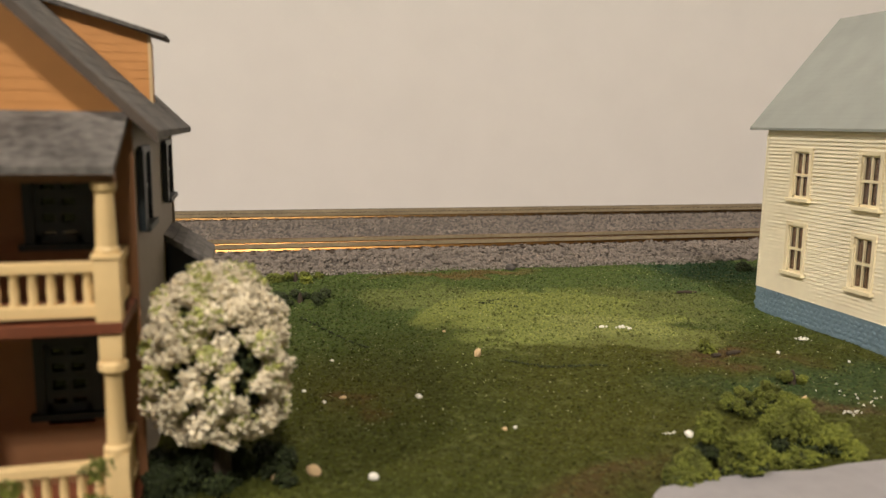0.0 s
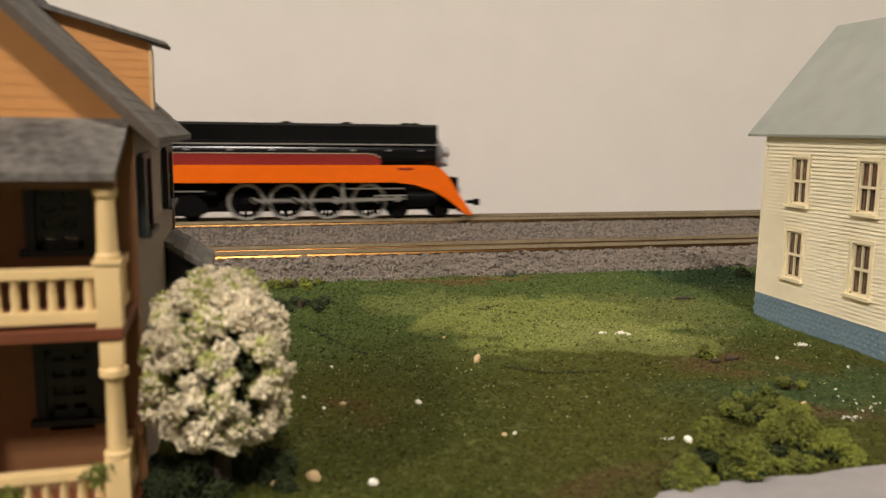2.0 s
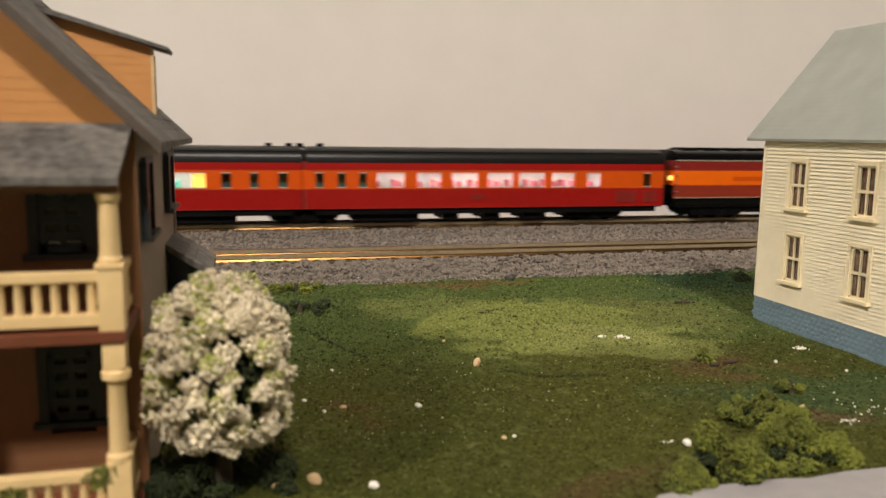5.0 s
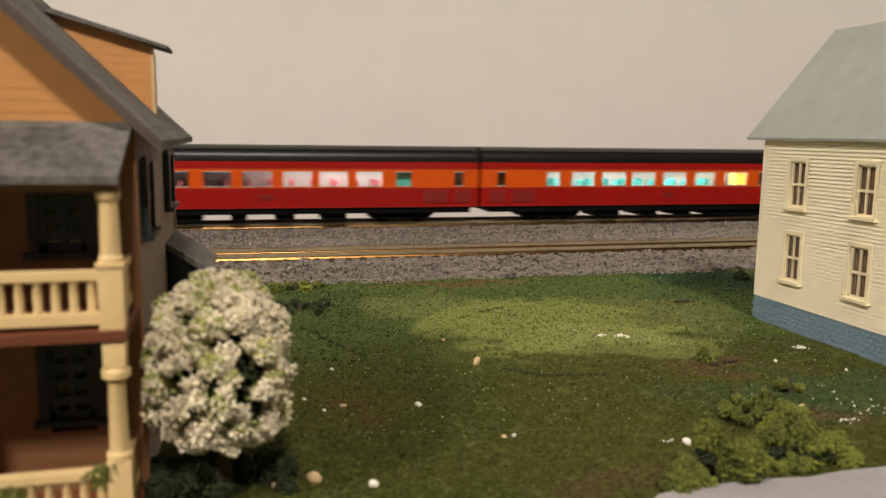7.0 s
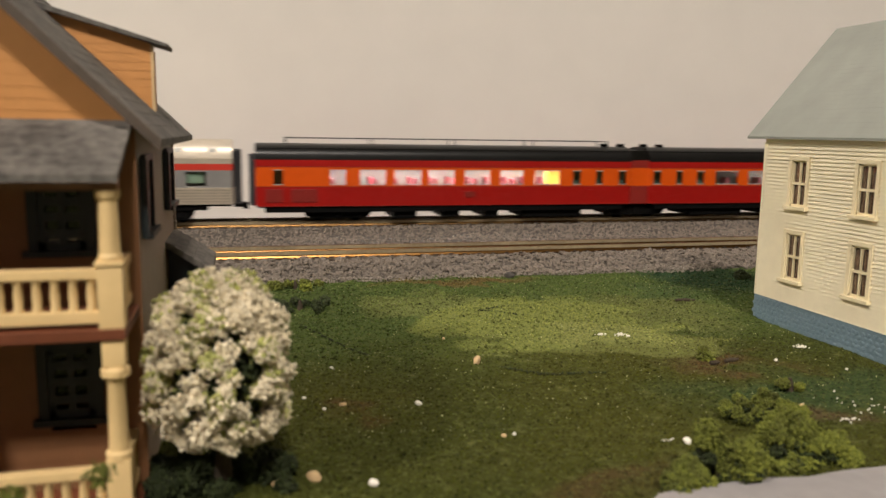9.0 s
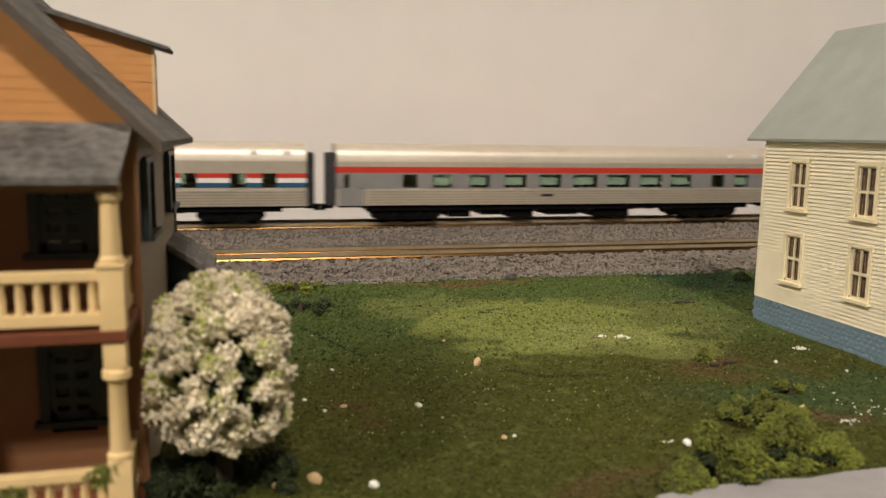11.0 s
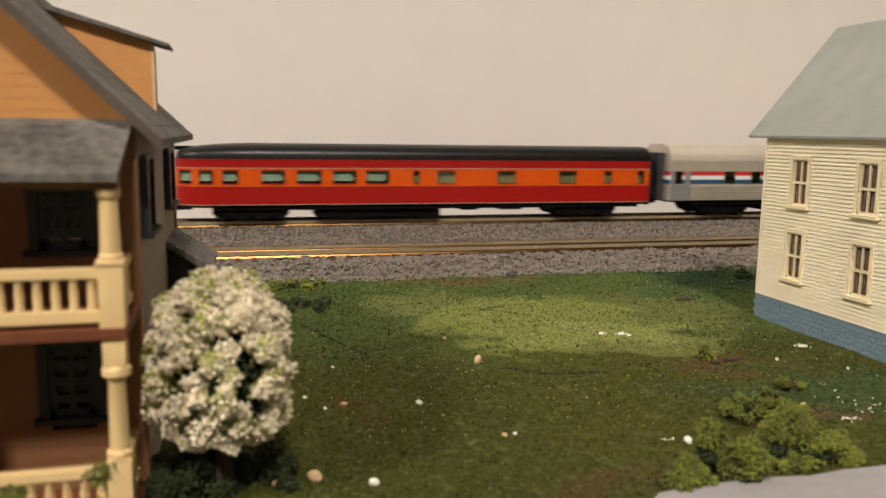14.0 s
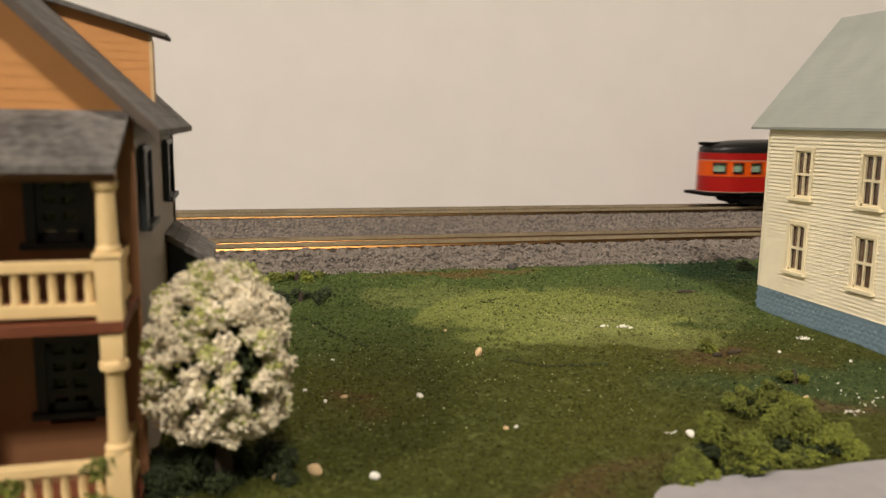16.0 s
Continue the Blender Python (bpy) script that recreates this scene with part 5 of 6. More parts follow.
    if not mirrored:
        bogie(e, -L - joint / 2, [-0.0062, 0.0062], reach=0.0052)
    for a, b, z in ((-0.053, -0.045, 0.0006), (-0.068, -0.062, 0.0009), (-0.082, -0.077, 0.0008), (-0.113, -0.091, 0.0006)):
        a, b = mx(a, b)
        underbody(e, [(a, b, z)])
    bm = bmesh.new()
    box(bm, *mx(-L + 0.003, -0.003), -0.0090, 0.0090, 0.0030, 0.00495)
    part("sole_bar", bm, under_black, e)
    if antenna:
        bm = bmesh.new()
        x0, x1 = mx(-0.1235, -0.0100)
        for y in (-0.0045, 0.0045):
            box(bm, x0, x1, y - 0.00015, y + 0.00015, 0.0268, 0.0271)
        for k in range(5):
            x = x0 + (x1 - x0) * k / 4
            for y in (-0.0045, 0.0045):
                box(bm, x - 0.00015, x + 0.00015, y - 0.00015, y + 0.00015, 0.0240, 0.0270)
        part("roof_antenna", bm, cab_grey, e, "thin grey roof antenna rail")
    bm = bmesh.new()
    for a in (-0.1235, -0.1300):
        a0, a1 = mx(a - 0.0011, a + 0.0011)
        box(bm, a0, a1, -0.0030, -0.0008, 0.0246, 0.0262, bevel=0.0003)
    part("roof_vent", bm, under_black, e)
    TRAIN.append((e, behind))
    return e


def silver_car(behind, kind, label):
    """A fluted stainless car, 26 m in the prototype."""
    L = 0.1620
    e = empty("passenger_car", 0, REAR_TRACK, REAR_RAIL, label=label, category="railway car", group="stainless passenger cars")
    path = outline(L, 0.0095, 0.0006, 0.0006)
    if kind == "tricolour":
        wins = WINS_G
    else:
        wins = WINS_E
    wins = [(a * MM, b * MM) for a, b in wins]
    if kind == "tricolour":
        bands = [("lower_panel", 0.0058, 0.0118, groove_grey, "", 0.0), ("blue_stripe", 0.0118, 0.0134, stripe_blue, "dark blue stripe", 0.0),
                 ("white_stripe", 0.0134, 0.0149, stripe_white, "white stripe", 0.0), ("red_stripe", 0.0149, 0.0164, stripe_red, "red stripe", 0.0), ("letterboard", 0.0164, 0.0203, stainless, "", 0.0)]
        wz = (0.0118, 0.0164)
    else:
        bands = [("lower_panel", 0.0058, 0.0112, groove_grey, "", 0.0), ("window_band", 0.0112, 0.0166, stainless_dark, "grey window band", 0.0),
                 ("red_stripe", 0.0166, 0.0186, stripe_red, "red stripe above the windows", 0.0), ("letterboard", 0.0186, 0.0203, stainless, "", 0.0)]
        wz = (0.0117, 0.0161)
    skin(e, path, bands, wins, wz, window_tint, blind=window_pale)
    # vestibule door panel
    boxes("door_panel", [(-L + 0.0008, -L + 0.0088, -0.0097, -0.0093, 0.0058, 0.0116)], stainless_dark, e, "plain grey vestibule door")
    boxes("door_panel", [(-L + 0.0066, -L + 0.0088, -0.0097, -0.0093, 0.0118, 0.0164)], stainless_dark, e, "plain grey vestibule door")
    boxes("door_panel", [(-L + 0.0006, -L + 0.0024, -0.0097, -0.0093, 0.0118, 0.0164)], stainless_dark, e, "plain grey vestibule door")
    a, b = s_of_x(path, -0.001), s_of_x(path, -L + 0.0090)
    for k in range(6):
        z = 0.0063 + 0.0009 * k
        for s0, s1 in ((a, b), (path[1][-1] - b, path[1][-1] - a)):
            bm = bmesh.new()
            wall_strip(bm, path, s0, s1, z - 0.00031, z + 0.00031, thick=0.0005, proud=0.0003)
            part("flute", bm, stainless, e)
    bm = bmesh.new()
    roof_shell(bm, -L + 0.0002, -0.0002, 0.0094, 0.0203, 0.0262)
    part("roof", bm, stainless_satin, e, "satin stainless roof", smooth=True)
    for k in range(5):
        y = -0.0082 + 0.0007 * k
        z = 0.0203 + 0.0059 * math.sqrt(max(0, 1 - (abs(y) / 0.0094) ** 3.2))
        boxes("roof_flute", [(-L + 0.002, -0.002, y - 0.0001, y + 0.0001, z - 0.0004, z + 0.00012)], stainless, e)
    if kind == "tricolour":
        boxes("name_board", [(-0.1035, -0.0550, -0.0097, -0.0094, 0.0176, 0.0186)], stainless_dark, e, "grey board above the windows")
    # two small white boxes near the front end of the roof
    for x in (-0.0062, -0.0165):
        boxes("marker_lamp", [(x - 0.0012, x + 0.0012, -0.0093, -0.0080, 0.0222, 0.0236)], stripe_white, e, "small white box on the roof", bevel=0.0003)
    boxes("maker_plate", [(-0.0910, -0.0865, -0.0099, -0.0095, 0.0086, 0.0094)], rubber_grey, e, "dark plate on the lower side")
    boxes("floor", [(-L + 0.0006, -0.0006, -0.0088, 0.0088, 0.0052, 0.0058)], under_black, e)
    seats(e, -0.120, -0.036, seat_brown, 0.0070, 0.0036)
    for x in (-0.1518, -0.0080):
        boxes("partition", [(x - 0.0002, x + 0.0002, -0.0088, 0.0088, 0.0058, 0.0200)], interior_wall, e)
    for x0, x1 in ((-0.0014, 0.0026), (-L - 0.0026, -L + 0.0014)):
        boxes("diaphragm", [(x0, x1, -0.0060, 0.0060, 0.0055, 0.0230)], rubber_grey, e, "dark rubber end diaphragm", bevel=0.0006)
    coupler(e, 0.0, 1)
    coupler(e, -L, -1)
    bogie(e, -0.0240, [-0.0080, 0.0, 0.0080] if kind != "tricolour" else [-0.0068, 0.0068], half=0.0080)
    bogie(e, -L + 0.0240, [-0.0080, 0.0, 0.0080] if kind != "tricolour" else [-0.0068, 0.0068], half=0.0080)
    if kind == "tricolour":
        underbody(e, [(-0.0830, -0.0460, 0.0008), (-0.0985, -0.0905, 0.0014), (-0.1085, -0.1030, 0.0022), (-0.1180, -0.1110, 0.0014)])
    else:
        underbody(e, [(-0.1240, -0.1160, 0.0016), (-0.1120, -0.1050, 0.0022), (-0.1020, -0.0930, 0.0012), (-0.0880, -0.0760, 0.0020), (-0.0700, -0.0560, 0.0012)])
    boxes("sole_bar", [(-L + 0.010, -0.008, -0.0088, 0.0088, 0.0040, 0.0052)], under_black, e)
    TRAIN.append((e, behind))


def observation_car(behind):
    L = 0.1640
    e = empty("observation_car", 0, REAR_TRACK, REAR_RAIL, label="red and orange observation car with rounded tail and black roof", category="railway car")
    path = outline(L, 0.0095, 0.0008, 0.0095, rear_long=0.0125)
    rear = [(2.0, 6.1), (8.2, 12.6), (15.4, 20.3), (27.3, 34.8), (38.5, 46.5), (50.0, 57.8), (60.9, 68.7), (76.7, 79.0), (84.9, 91.3), (106.1, 112.8), (128.8, 135.4), (146.0, 149.0), (158.8, 161.6)]
    wins = [(-L + a * MM, -L + b * MM) for a, b in rear]
    bands = [("lower_panel", 0.0054, 0.0112, red_paint, "deep red lower side", 0.0), ("window_band", 0.0112, 0.0172, coach_orange, "orange window band", 0.0),
             ("letterboard", 0.0172, 0.0200, red_paint, "deep red letterboard", 0.0)]
    skin(e, path, bands, wins, (0.0122, 0.0164), window_tint, blind=window_pale, trim=dark_red, pale_board_from=0.0038, pale_board_to=-L + 0.070)
    for z, m in ((0.0112, dark_red), (0.0172, white_line), (0.0199, dark_red), (0.0055, white_line)):
        bm = bmesh.new()
        wall_strip(bm, path, 0, path[1][-1], z - 0.00011, z + 0.00011, thick=0.0003, proud=0.00008)
        part("stripe", bm, m, e)
    bm = bmesh.new()
    roof_shell(bm, -L + 0.0010, -0.0002, 0.0094, 0.0200, 0.0250, taper_rear=0.026)
    part("roof", bm, roof_black, e, "glossy black roof drooping at the tail", smooth=True)
    pl = outline(L - 0.0008, 0.0090, 0.0008, 0.0090, rear_long=0.0125)
    bm = bmesh.new()
    prism(bm, [tuple(p) for p in pl[0][:-1]], "z", 0.0046, 0.0054)
    part("floor", bm, under_black, e)
    boxes("tail_step", [(-L - 0.0014, -L + 0.006, -0.0080, 0.0080, 0.0040, 0.0052)], under_black, e, "black tail buffer step", bevel=0.0004)
    boxes("tail_sign", [(-L + 0.0005, -L + 0.0062, -0.0030, 0.0030, 0.0226, 0.0238)], under_black, e, bevel=0.0003)
    coupler(e, -L + 0.0062, -1)
    coupler(e, 0.0, 1)
    boxes("diaphragm", [(-0.0006, 0.0022, -0.0060, 0.0060, 0.0052, 0.0225)], rubber_grey, e, "dark rubber end diaphragm", bevel=0.0005)
    seats(e, -L + 0.012, -0.092, seat_teal, 0.0080, 0.0034)
    for x in (-0.0935, -0.0700, -0.0480, -0.0260):
        boxes("partition", [(x - 0.0002, x + 0.0002, -0.0088, 0.0088, 0.0054, 0.0198)], interior_wall, e)
    # olive board added close behind the panes to brighten these windows
    boxes("corridor_wall", [(-0.0935, -0.003, -0.0082, -0.0079, 0.0054, 0.0198)], corridor_olive, e, "olive board added right behind the compartment windows")
    bogie(e, -L + 0.0240, [-0.0068, 0.0068], half=0.0080, reach=0.0052)
    bogie(e, -0.0245, [-0.0068, 0.0068], half=0.0080, reach=0.0052)
    underbody(e, [(-L + 0.0448, -L + 0.0865, 0.0010), (-L + 0.094, -L + 0.100, 0.0030), (-L + 0.108, -L + 0.116, 0.0030)])
    boxes("sole_bar", [(-L + 0.012, -0.004, -0.0088, 0.0088, 0.0037, 0.0046)], under_black, e)
    TRAIN.append((e, behind))


DRIVERS = []
RODS = []
MAIN_RODS, CROSSHEADS = [], []
MAIN_ROD, MAIN_DRIVER, CROSS_Z = 0.0205, -0.0490, 0.0068


def driver_wheel(r):
    """A spoked driving wheelset with pale tyres."""
    bm_t, bm_s = bmesh.new(), bmesh.new()
    for s in (-1, 1):
        turn = ALONG_Y if s > 0 else ALONG_Y @ Matrix.Rotation(math.pi, 4, "X")
        seg = 32
        rings = []
        for rr, h in ((r * 0.86, 0.0002), (r * 0.86, 0.0013), (r, 0.0014), (r, 0.0004), (r * 1.05, 0.0002), (r * 1.05, -0.0002), (r * 0.86, -0.0002)):
            m = Matrix.Translation((0, s * 0.0045, 0)) @ turn
            rings.append([bm_t.verts.new(m @ Vector((rr * math.cos(2 * math.pi * i / seg), rr * math.sin(2 * math.pi * i / seg), h))) for i in range(seg)])
        for a, b in zip(rings, rings[1:] + rings[:1]):
            for i in range(seg):
                bm_t.faces.new((a[i], a[(i + 1) % seg], b[(i + 1) % seg], b[i]))
        for k in range(10):
            a = 2 * math.pi * k / 10
            m = Matrix.Rotation(a, 4, "Y")
            o = [(-0.00035, 0.0), (0.00035, 0.0), (0.00025, r * 0.87), (-0.00025, r * 0.87)]
            lo = [bm_s.verts.new(m @ Vector((p[0], s * 0.0049, p[1]))) for p in o]
            hi = [bm_s.verts.new(m @ Vector((p[0], s * 0.0055, p[1]))) for p in o]
            bm_s.faces.new(lo)
            bm_s.faces.new(hi[::-1])
            for i in range(4):
                bm_s.faces.new((lo[i], hi[i], hi[(i + 1) % 4], lo[(i + 1) % 4]))
        lathe(bm_s, [(0.0013, 0.0), (0.0013, 0.0014), (0.0006, 0.0016)], (0, s * 0.0045, 0), turn, 14)
        # counterweight and crank pin
        o = [(r * 0.84 * math.sin(a), -r * 0.84 * math.cos(a)) for a in np.linspace(-0.8, 0.8, 9)]
        prism(bm_s, [(p[0], p[1]) for p in o], "y", s * 0.0048, s * 0.0057)
        lathe(bm_s, [(0.0006, 0.0), (0.0006, 0.0030)], (0, s * 0.0055, 0.0024), turn, 10)
    lathe(bm_s, [(0.0008, -0.0045), (0.0008, 0.0045)], (0, 0, 0), ALONG_Y, 10)
    return bm_t, bm_s


def engine():
    e = empty("steam_locomotive", 0, REAR_TRACK, REAR_RAIL, label="black, red and orange streamlined steam locomotive", category="locomotive")
    # boiler with skyline casing
    bm = bmesh.new()
    sec = []
    for i in range(25):
        a = math.pi * (-0.15 + 1.3 * i / 24)
        sec.append((0.0069 * math.cos(a), 0.0208 + 0.0069 * math.sin(a)))
    prism(bm, sec, "x", -0.1030, -0.0125)
    part("boiler", bm, loco_black, e, "glossy black boiler jacket", smooth=True)
    bm = bmesh.new()
    prism(bm, [(-0.0046, 0.0250), (-0.0044, 0.0306), (-0.0034, 0.0314), (0.0034, 0.0314), (0.0044, 0.0306), (0.0046, 0.0250)], "x", -0.1030, -0.0118)
    part("skyline_casing", bm, loco_black, e, "black skyline casing along the boiler top")
    bm = bmesh.new()
    for s in (-1, 1):
        box(bm, -0.1030, -0.0120, s * 0.0068 - 0.00025, s * 0.0068 + 0.00025, 0.02445, 0.02490)
    part("handrail", bm, steel_rim, e, "thin bright handrail")
    for x in (-0.0930, -0.0800, -0.0670, -0.0540, -0.0410, -0.0290, -0.0180):
        boxes("boiler_fitting", [(x - 0.0008, x + 0.0008, -0.0074, -0.0066, 0.0225, 0.0230)], steel_rim, e)
    for x in (-0.0620, -0.0220, -0.0185, -0.0420):
        bm = bmesh.new()
        lathe(bm, [(0.0016, 0.0308), (0.0016, 0.0318), (0.0010, 0.0320)], (x, 0, 0), seg=14)
        part("stack", bm, loco_black, e)
    # smokebox front
    bm = bmesh.new()
    lathe(bm, [(0.0066, 0.0), (0.0064, 0.0016), (0.0044, 0.0028), (0.0012, 0.0034)], (-0.0125, 0, 0.0208), ALONG_X, 24)
    part("smokebox_front", bm, smokebox_grey, e, "dull grey smokebox door", smooth=True)
    bm = bmesh.new()
    lathe(bm, [(0.0016, 0.0), (0.0018, 0.0020), (0.0016, 0.0026)], (-0.0094, 0, 0.0222), ALONG_X, 16)
    lathe(bm, [(0.0014, 0.0), (0.0015, 0.0020)], (-0.0094, 0, 0.0186), ALONG_X, 16)
    part("headlight", bm, silver_front, e, "silver twin headlight")
    # skirt
    curve = [(-0.1205, 0.0180), (-0.0165, 0.0180), (-0.0135, 0.0177), (-0.0112, 0.0166), (-0.0092, 0.0146), (-0.0070, 0.0112), (-0.0040, 0.0064), (-0.0008, 0.0022), (-0.0004, 0.0012),
             (-0.0024, 0.0012), (-0.0055, 0.0038), (-0.0095, 0.0068), (-0.0140, 0.0094), (-0.0200, 0.0114), (-0.0270, 0.0123), (-0.1205, 0.0124)]
    for s in (-1, 1):
        bm = bmesh.new()
        y0, y1 = sorted((s * 0.0093, s * 0.0086))
        prism(bm, curve, "y", y0, y1)
        part("skirt", bm, orange_paint, e, "bright orange running-board skirt")
    bm = bmesh.new()
    nose = [(-0.0165, 0.0180), (-0.0135, 0.0177), (-0.0112, 0.0166), (-0.0092, 0.0146), (-0.0070, 0.0112), (-0.0040, 0.0064), (-0.0008, 0.0022), (-0.0004, 0.0012)]
    prism(bm, nose + [(x - 0.0008, z - 0.0004) for x, z in nose[::-1]], "y", -0.0086, 0.0086)
    part("pilot", bm, orange_paint, e, "orange sloping pilot")
    bm = bmesh.new()
    box(bm, -0.103, -0.0165, -0.0090, 0.0090, 0.0171, 0.0179)
    part("running_board", bm, loco_black, e)
    band = [(-0.1205, 0.0180), (-0.0320, 0.0180), (-0.0318, 0.0192), (-0.0326, 0.0205), (-0.0340, 0.0213), (-0.0360, 0.0216), (-0.1205, 0.0216)]
    for s in (-1, 1):
        bm = bmesh.new()
        y0, y1 = sorted((s * 0.0082, s * 0.0064))
        prism(bm, [p for p in band if p[0] > -0.1034] + [(-0.1034, 0.0216), (-0.1034, 0.0180)], "y", y0, y1)
        part("red_band", bm, dark_red, e, "dark red band above the skirt")
        bm = bmesh.new()
        y0, y1 = sorted((s * 0.00835, s * 0.0064))
        prism(bm, [(-0.1034, 0.02155), (-0.0360, 0.02155), (-0.0338, 0.0212), (-0.0324, 0.0204), (-0.0321, 0.0206), (-0.0336, 0.0215), (-0.0360, 0.02185), (-0.1034, 0.02185)], "y", y0, y1)
        part("lining", bm, white_line, e)
        boxes("number_plate", [(-0.0262, -0.0212, s * 0.00935 - 0.00006, s * 0.00935 + 0.00006, 0.0164, 0.0171)], dark_red, e, "dark bar of unreadable lettering")
    # cab
    cab = empty("cab")
    cab.parent = e
    for s in (-1, 1):
        y0, y1 = sorted((s * 0.0093, s * 0.0087))
        for nm, m, b in (("cab_side", dark_red, (-0.1205, -0.1034, 0.0180, 0.0202)), ("cab_pillar", loco_black, (-0.1205, -0.1192, 0.0202, 0.0252)), ("cab_pillar", loco_black, (-0.1150, -0.1138, 0.0202, 0.0252)), ("cab_side", loco_black, (-0.1070, -0.1034, 0.0202, 0.0252))):
            boxes(nm, [(b[0], b[1], y0, y1, b[2], b[3])], m, cab)
        boxes("cab_skirt", [(-0.1205, -0.1034, y0 - 0.00005, y1 + 0.00005, 0.0124, 0.0180)], orange_paint, cab)
        boxes("window_frame", [(-0.1138, -0.1070, y0, y1, 0.0202, 0.0206), (-0.1138, -0.1070, y0, y1, 0.0248, 0.0252), (-0.1104, -0.1099, y0, y1, 0.0206, 0.0248)], dark_red, cab)
    boxes("cab_front", [(-0.1040, -0.1034, -0.0087, 0.0087, 0.0100, 0.0252)], loco_black, cab)
    boxes("cab_back", [(-0.1205, -0.1200, -0.0084, 0.0084, 0.0104, 0.0200)], loco_black, cab)
    # black block added so the cab's inside stays dark behind its windows
    boxes("backhead", [(-0.1142, -0.1040, -0.0012, 0.0060, 0.0124, 0.0250)], loco_black, cab, "black block added to darken the inside of the cab")
    boxes("cab_floor", [(-0.1200, -0.1034, -0.0086, 0.0086, 0.0104, 0.0124)], loco_black, cab)
    bm = bmesh.new()
    roof_shell(bm, -0.1225, -0.1000, 0.0094, 0.0250, 0.0310, rise=0.55)
    part("cab_roof", bm, cab_grey, cab, "dark grey cab roof", smooth=True)
    # frame, cylinders, trailing truck
    boxes("frame", [(-0.1180, -0.0040, -0.0032, 0.0032, 0.0026, 0.0135)], under_black, e)
    boxes("ash_pan", [(-0.1020, -0.0840, -0.0070, 0.0070, 0.0080, 0.0150)], under_black, e, bevel=0.0005)
    for s in (-1, 1):
        bm = bmesh.new()
        lathe(bm, [(0.0026, -0.0052), (0.0030, -0.0048), (0.0030, 0.0048), (0.0026, 0.0052)], (-0.0180, s * 0.0066, 0.0068), ALONG_X, 18)
        lathe(bm, [(0.0018, -0.0060), (0.0020, -0.0056), (0.0020, 0.0056), (0.0018, 0.0060)], (-0.0180, s * 0.0066, 0.0108), ALONG_X, 16)
        part("cylinder", bm, loco_black, e, smooth=True)
        boxes("slide_bar", [(-0.0340, -0.0225, s * 0.0078 - 0.0004, s * 0.0078 + 0.0004, 0.0076, 0.0081)], steel_rim, e)
        boxes("valve_gear", [(-0.0430, -0.0225, s * 0.0078 - 0.0003, s * 0.0078 + 0.0003, 0.0100, 0.0104), (-0.0450, -0.0440, s * 0.0078 - 0.0003, s * 0.0078 + 0.0003, 0.0062, 0.0120)], steel_rim, e)
        bm = bmesh.new()
        prism(bm, [(-0.1090, 0.0026), (-0.1066, 0.0018), (-0.0900, 0.0018), (-0.0874, 0.0026), (-0.0874, 0.0056), (-0.0905, 0.0082), (-0.1060, 0.0082), (-0.1090, 0.0062)], "y", *sorted((s * 0.0072, s * 0.0060)))
        part("trailing_frame", bm, under_black, e)
        boxes("pipe", [(-0.1100, -0.0880, s * 0.0078 - 0.0002, s * 0.0078 + 0.0002, 0.0094, 0.0098)], steel_rim, e, "bright pipe under the cab")
        boxes("ladder", [(-0.1180, -0.1174, s * 0.0084 - 0.0003, s * 0.0084 + 0.0003, 0.0030, 0.0124), (-0.1150, -0.1144, s * 0.0084 - 0.0003, s * 0.0084 + 0.0003, 0.0030, 0.0124)], under_black, e)
    for x, r in ((-0.1050, 0.0030), (-0.0920, 0.0030), (-0.0250, 0.0029), (-0.0105, 0.0029)):
        bm = bmesh.new()
        wheelset(bm, 0, r)
        bmesh.ops.translate(bm, verts=bm.verts, vec=(0, 0, -r))
        w = part("wheelset", bm, under_black, e, "small guiding wheels on an axle")
        w.location = (x, 0, r)
        ROLLING.append((w, x, r))
    coupler(e, 0.0, 1)
    boxes("pilot_lamp", [(-0.0046, -0.0024, -0.0010, 0.0010, 0.0078, 0.0098)], silver_front, e)
    r = 0.00585
    t, s = driver_wheel(r)
    first = None
    for x in (-0.0752, -0.0623, -0.0490, -0.0354):
        w = empty("driving_wheel", x, 0, r)
        w.parent = e
        if first is None:
            first = (part("tyre", t, steel_rim, w, "pale worn tyre"), part("spokes", s, under_black, w, "black spokes"))
        else:
            for o in first:
                c = new(o.name.split(".")[0], o.data)
                c.parent = w
                tagged(c, o["label"])
        DRIVERS.append((w, x, r))
    for sd in (-1, 1):
        bm = bmesh.new()
        box(bm, -0.0758, -0.0348, sd * 0.0076 - 0.0003, sd * 0.0076 + 0.0003, -0.0005, 0.0005)
        for x in (-0.0752, -0.0623, -0.0490, -0.0354):
            lathe(bm, [(0.0010, -0.0004), (0.0010, 0.0004)], (x, sd * 0.0076, 0), ALONG_Y, 12)
        rod = part("side_rod", bm, steel_rim, e, "steel side rod")
        RODS.append((rod, r))
        bm = bmesh.new()
        prism(bm, [(-0.0003, -0.0007), (MAIN_ROD, -0.0004), (MAIN_ROD, 0.0004), (-0.0003, 0.0007)], "y", *sorted((sd * 0.0081, sd * 0.0087)))
        lathe(bm, [(0.0012, -0.0004), (0.0012, 0.0004)], (0, sd * 0.0084, 0), ALONG_Y, 14)
        MAIN_RODS.append((part("main_rod", bm, steel_rim, e, "tapered steel main rod"), r))
        bm = bmesh.new()
        box(bm, -0.0012, 0.0012, sd * 0.0079 - 0.0005, sd * 0.0079 + 0.0005, -0.0010, 0.0012, bevel=0.0002)
        box(bm, 0.0, 0.0100, sd * 0.0074 - 0.0003, sd * 0.0074 + 0.0003, -0.0003, 0.0003)
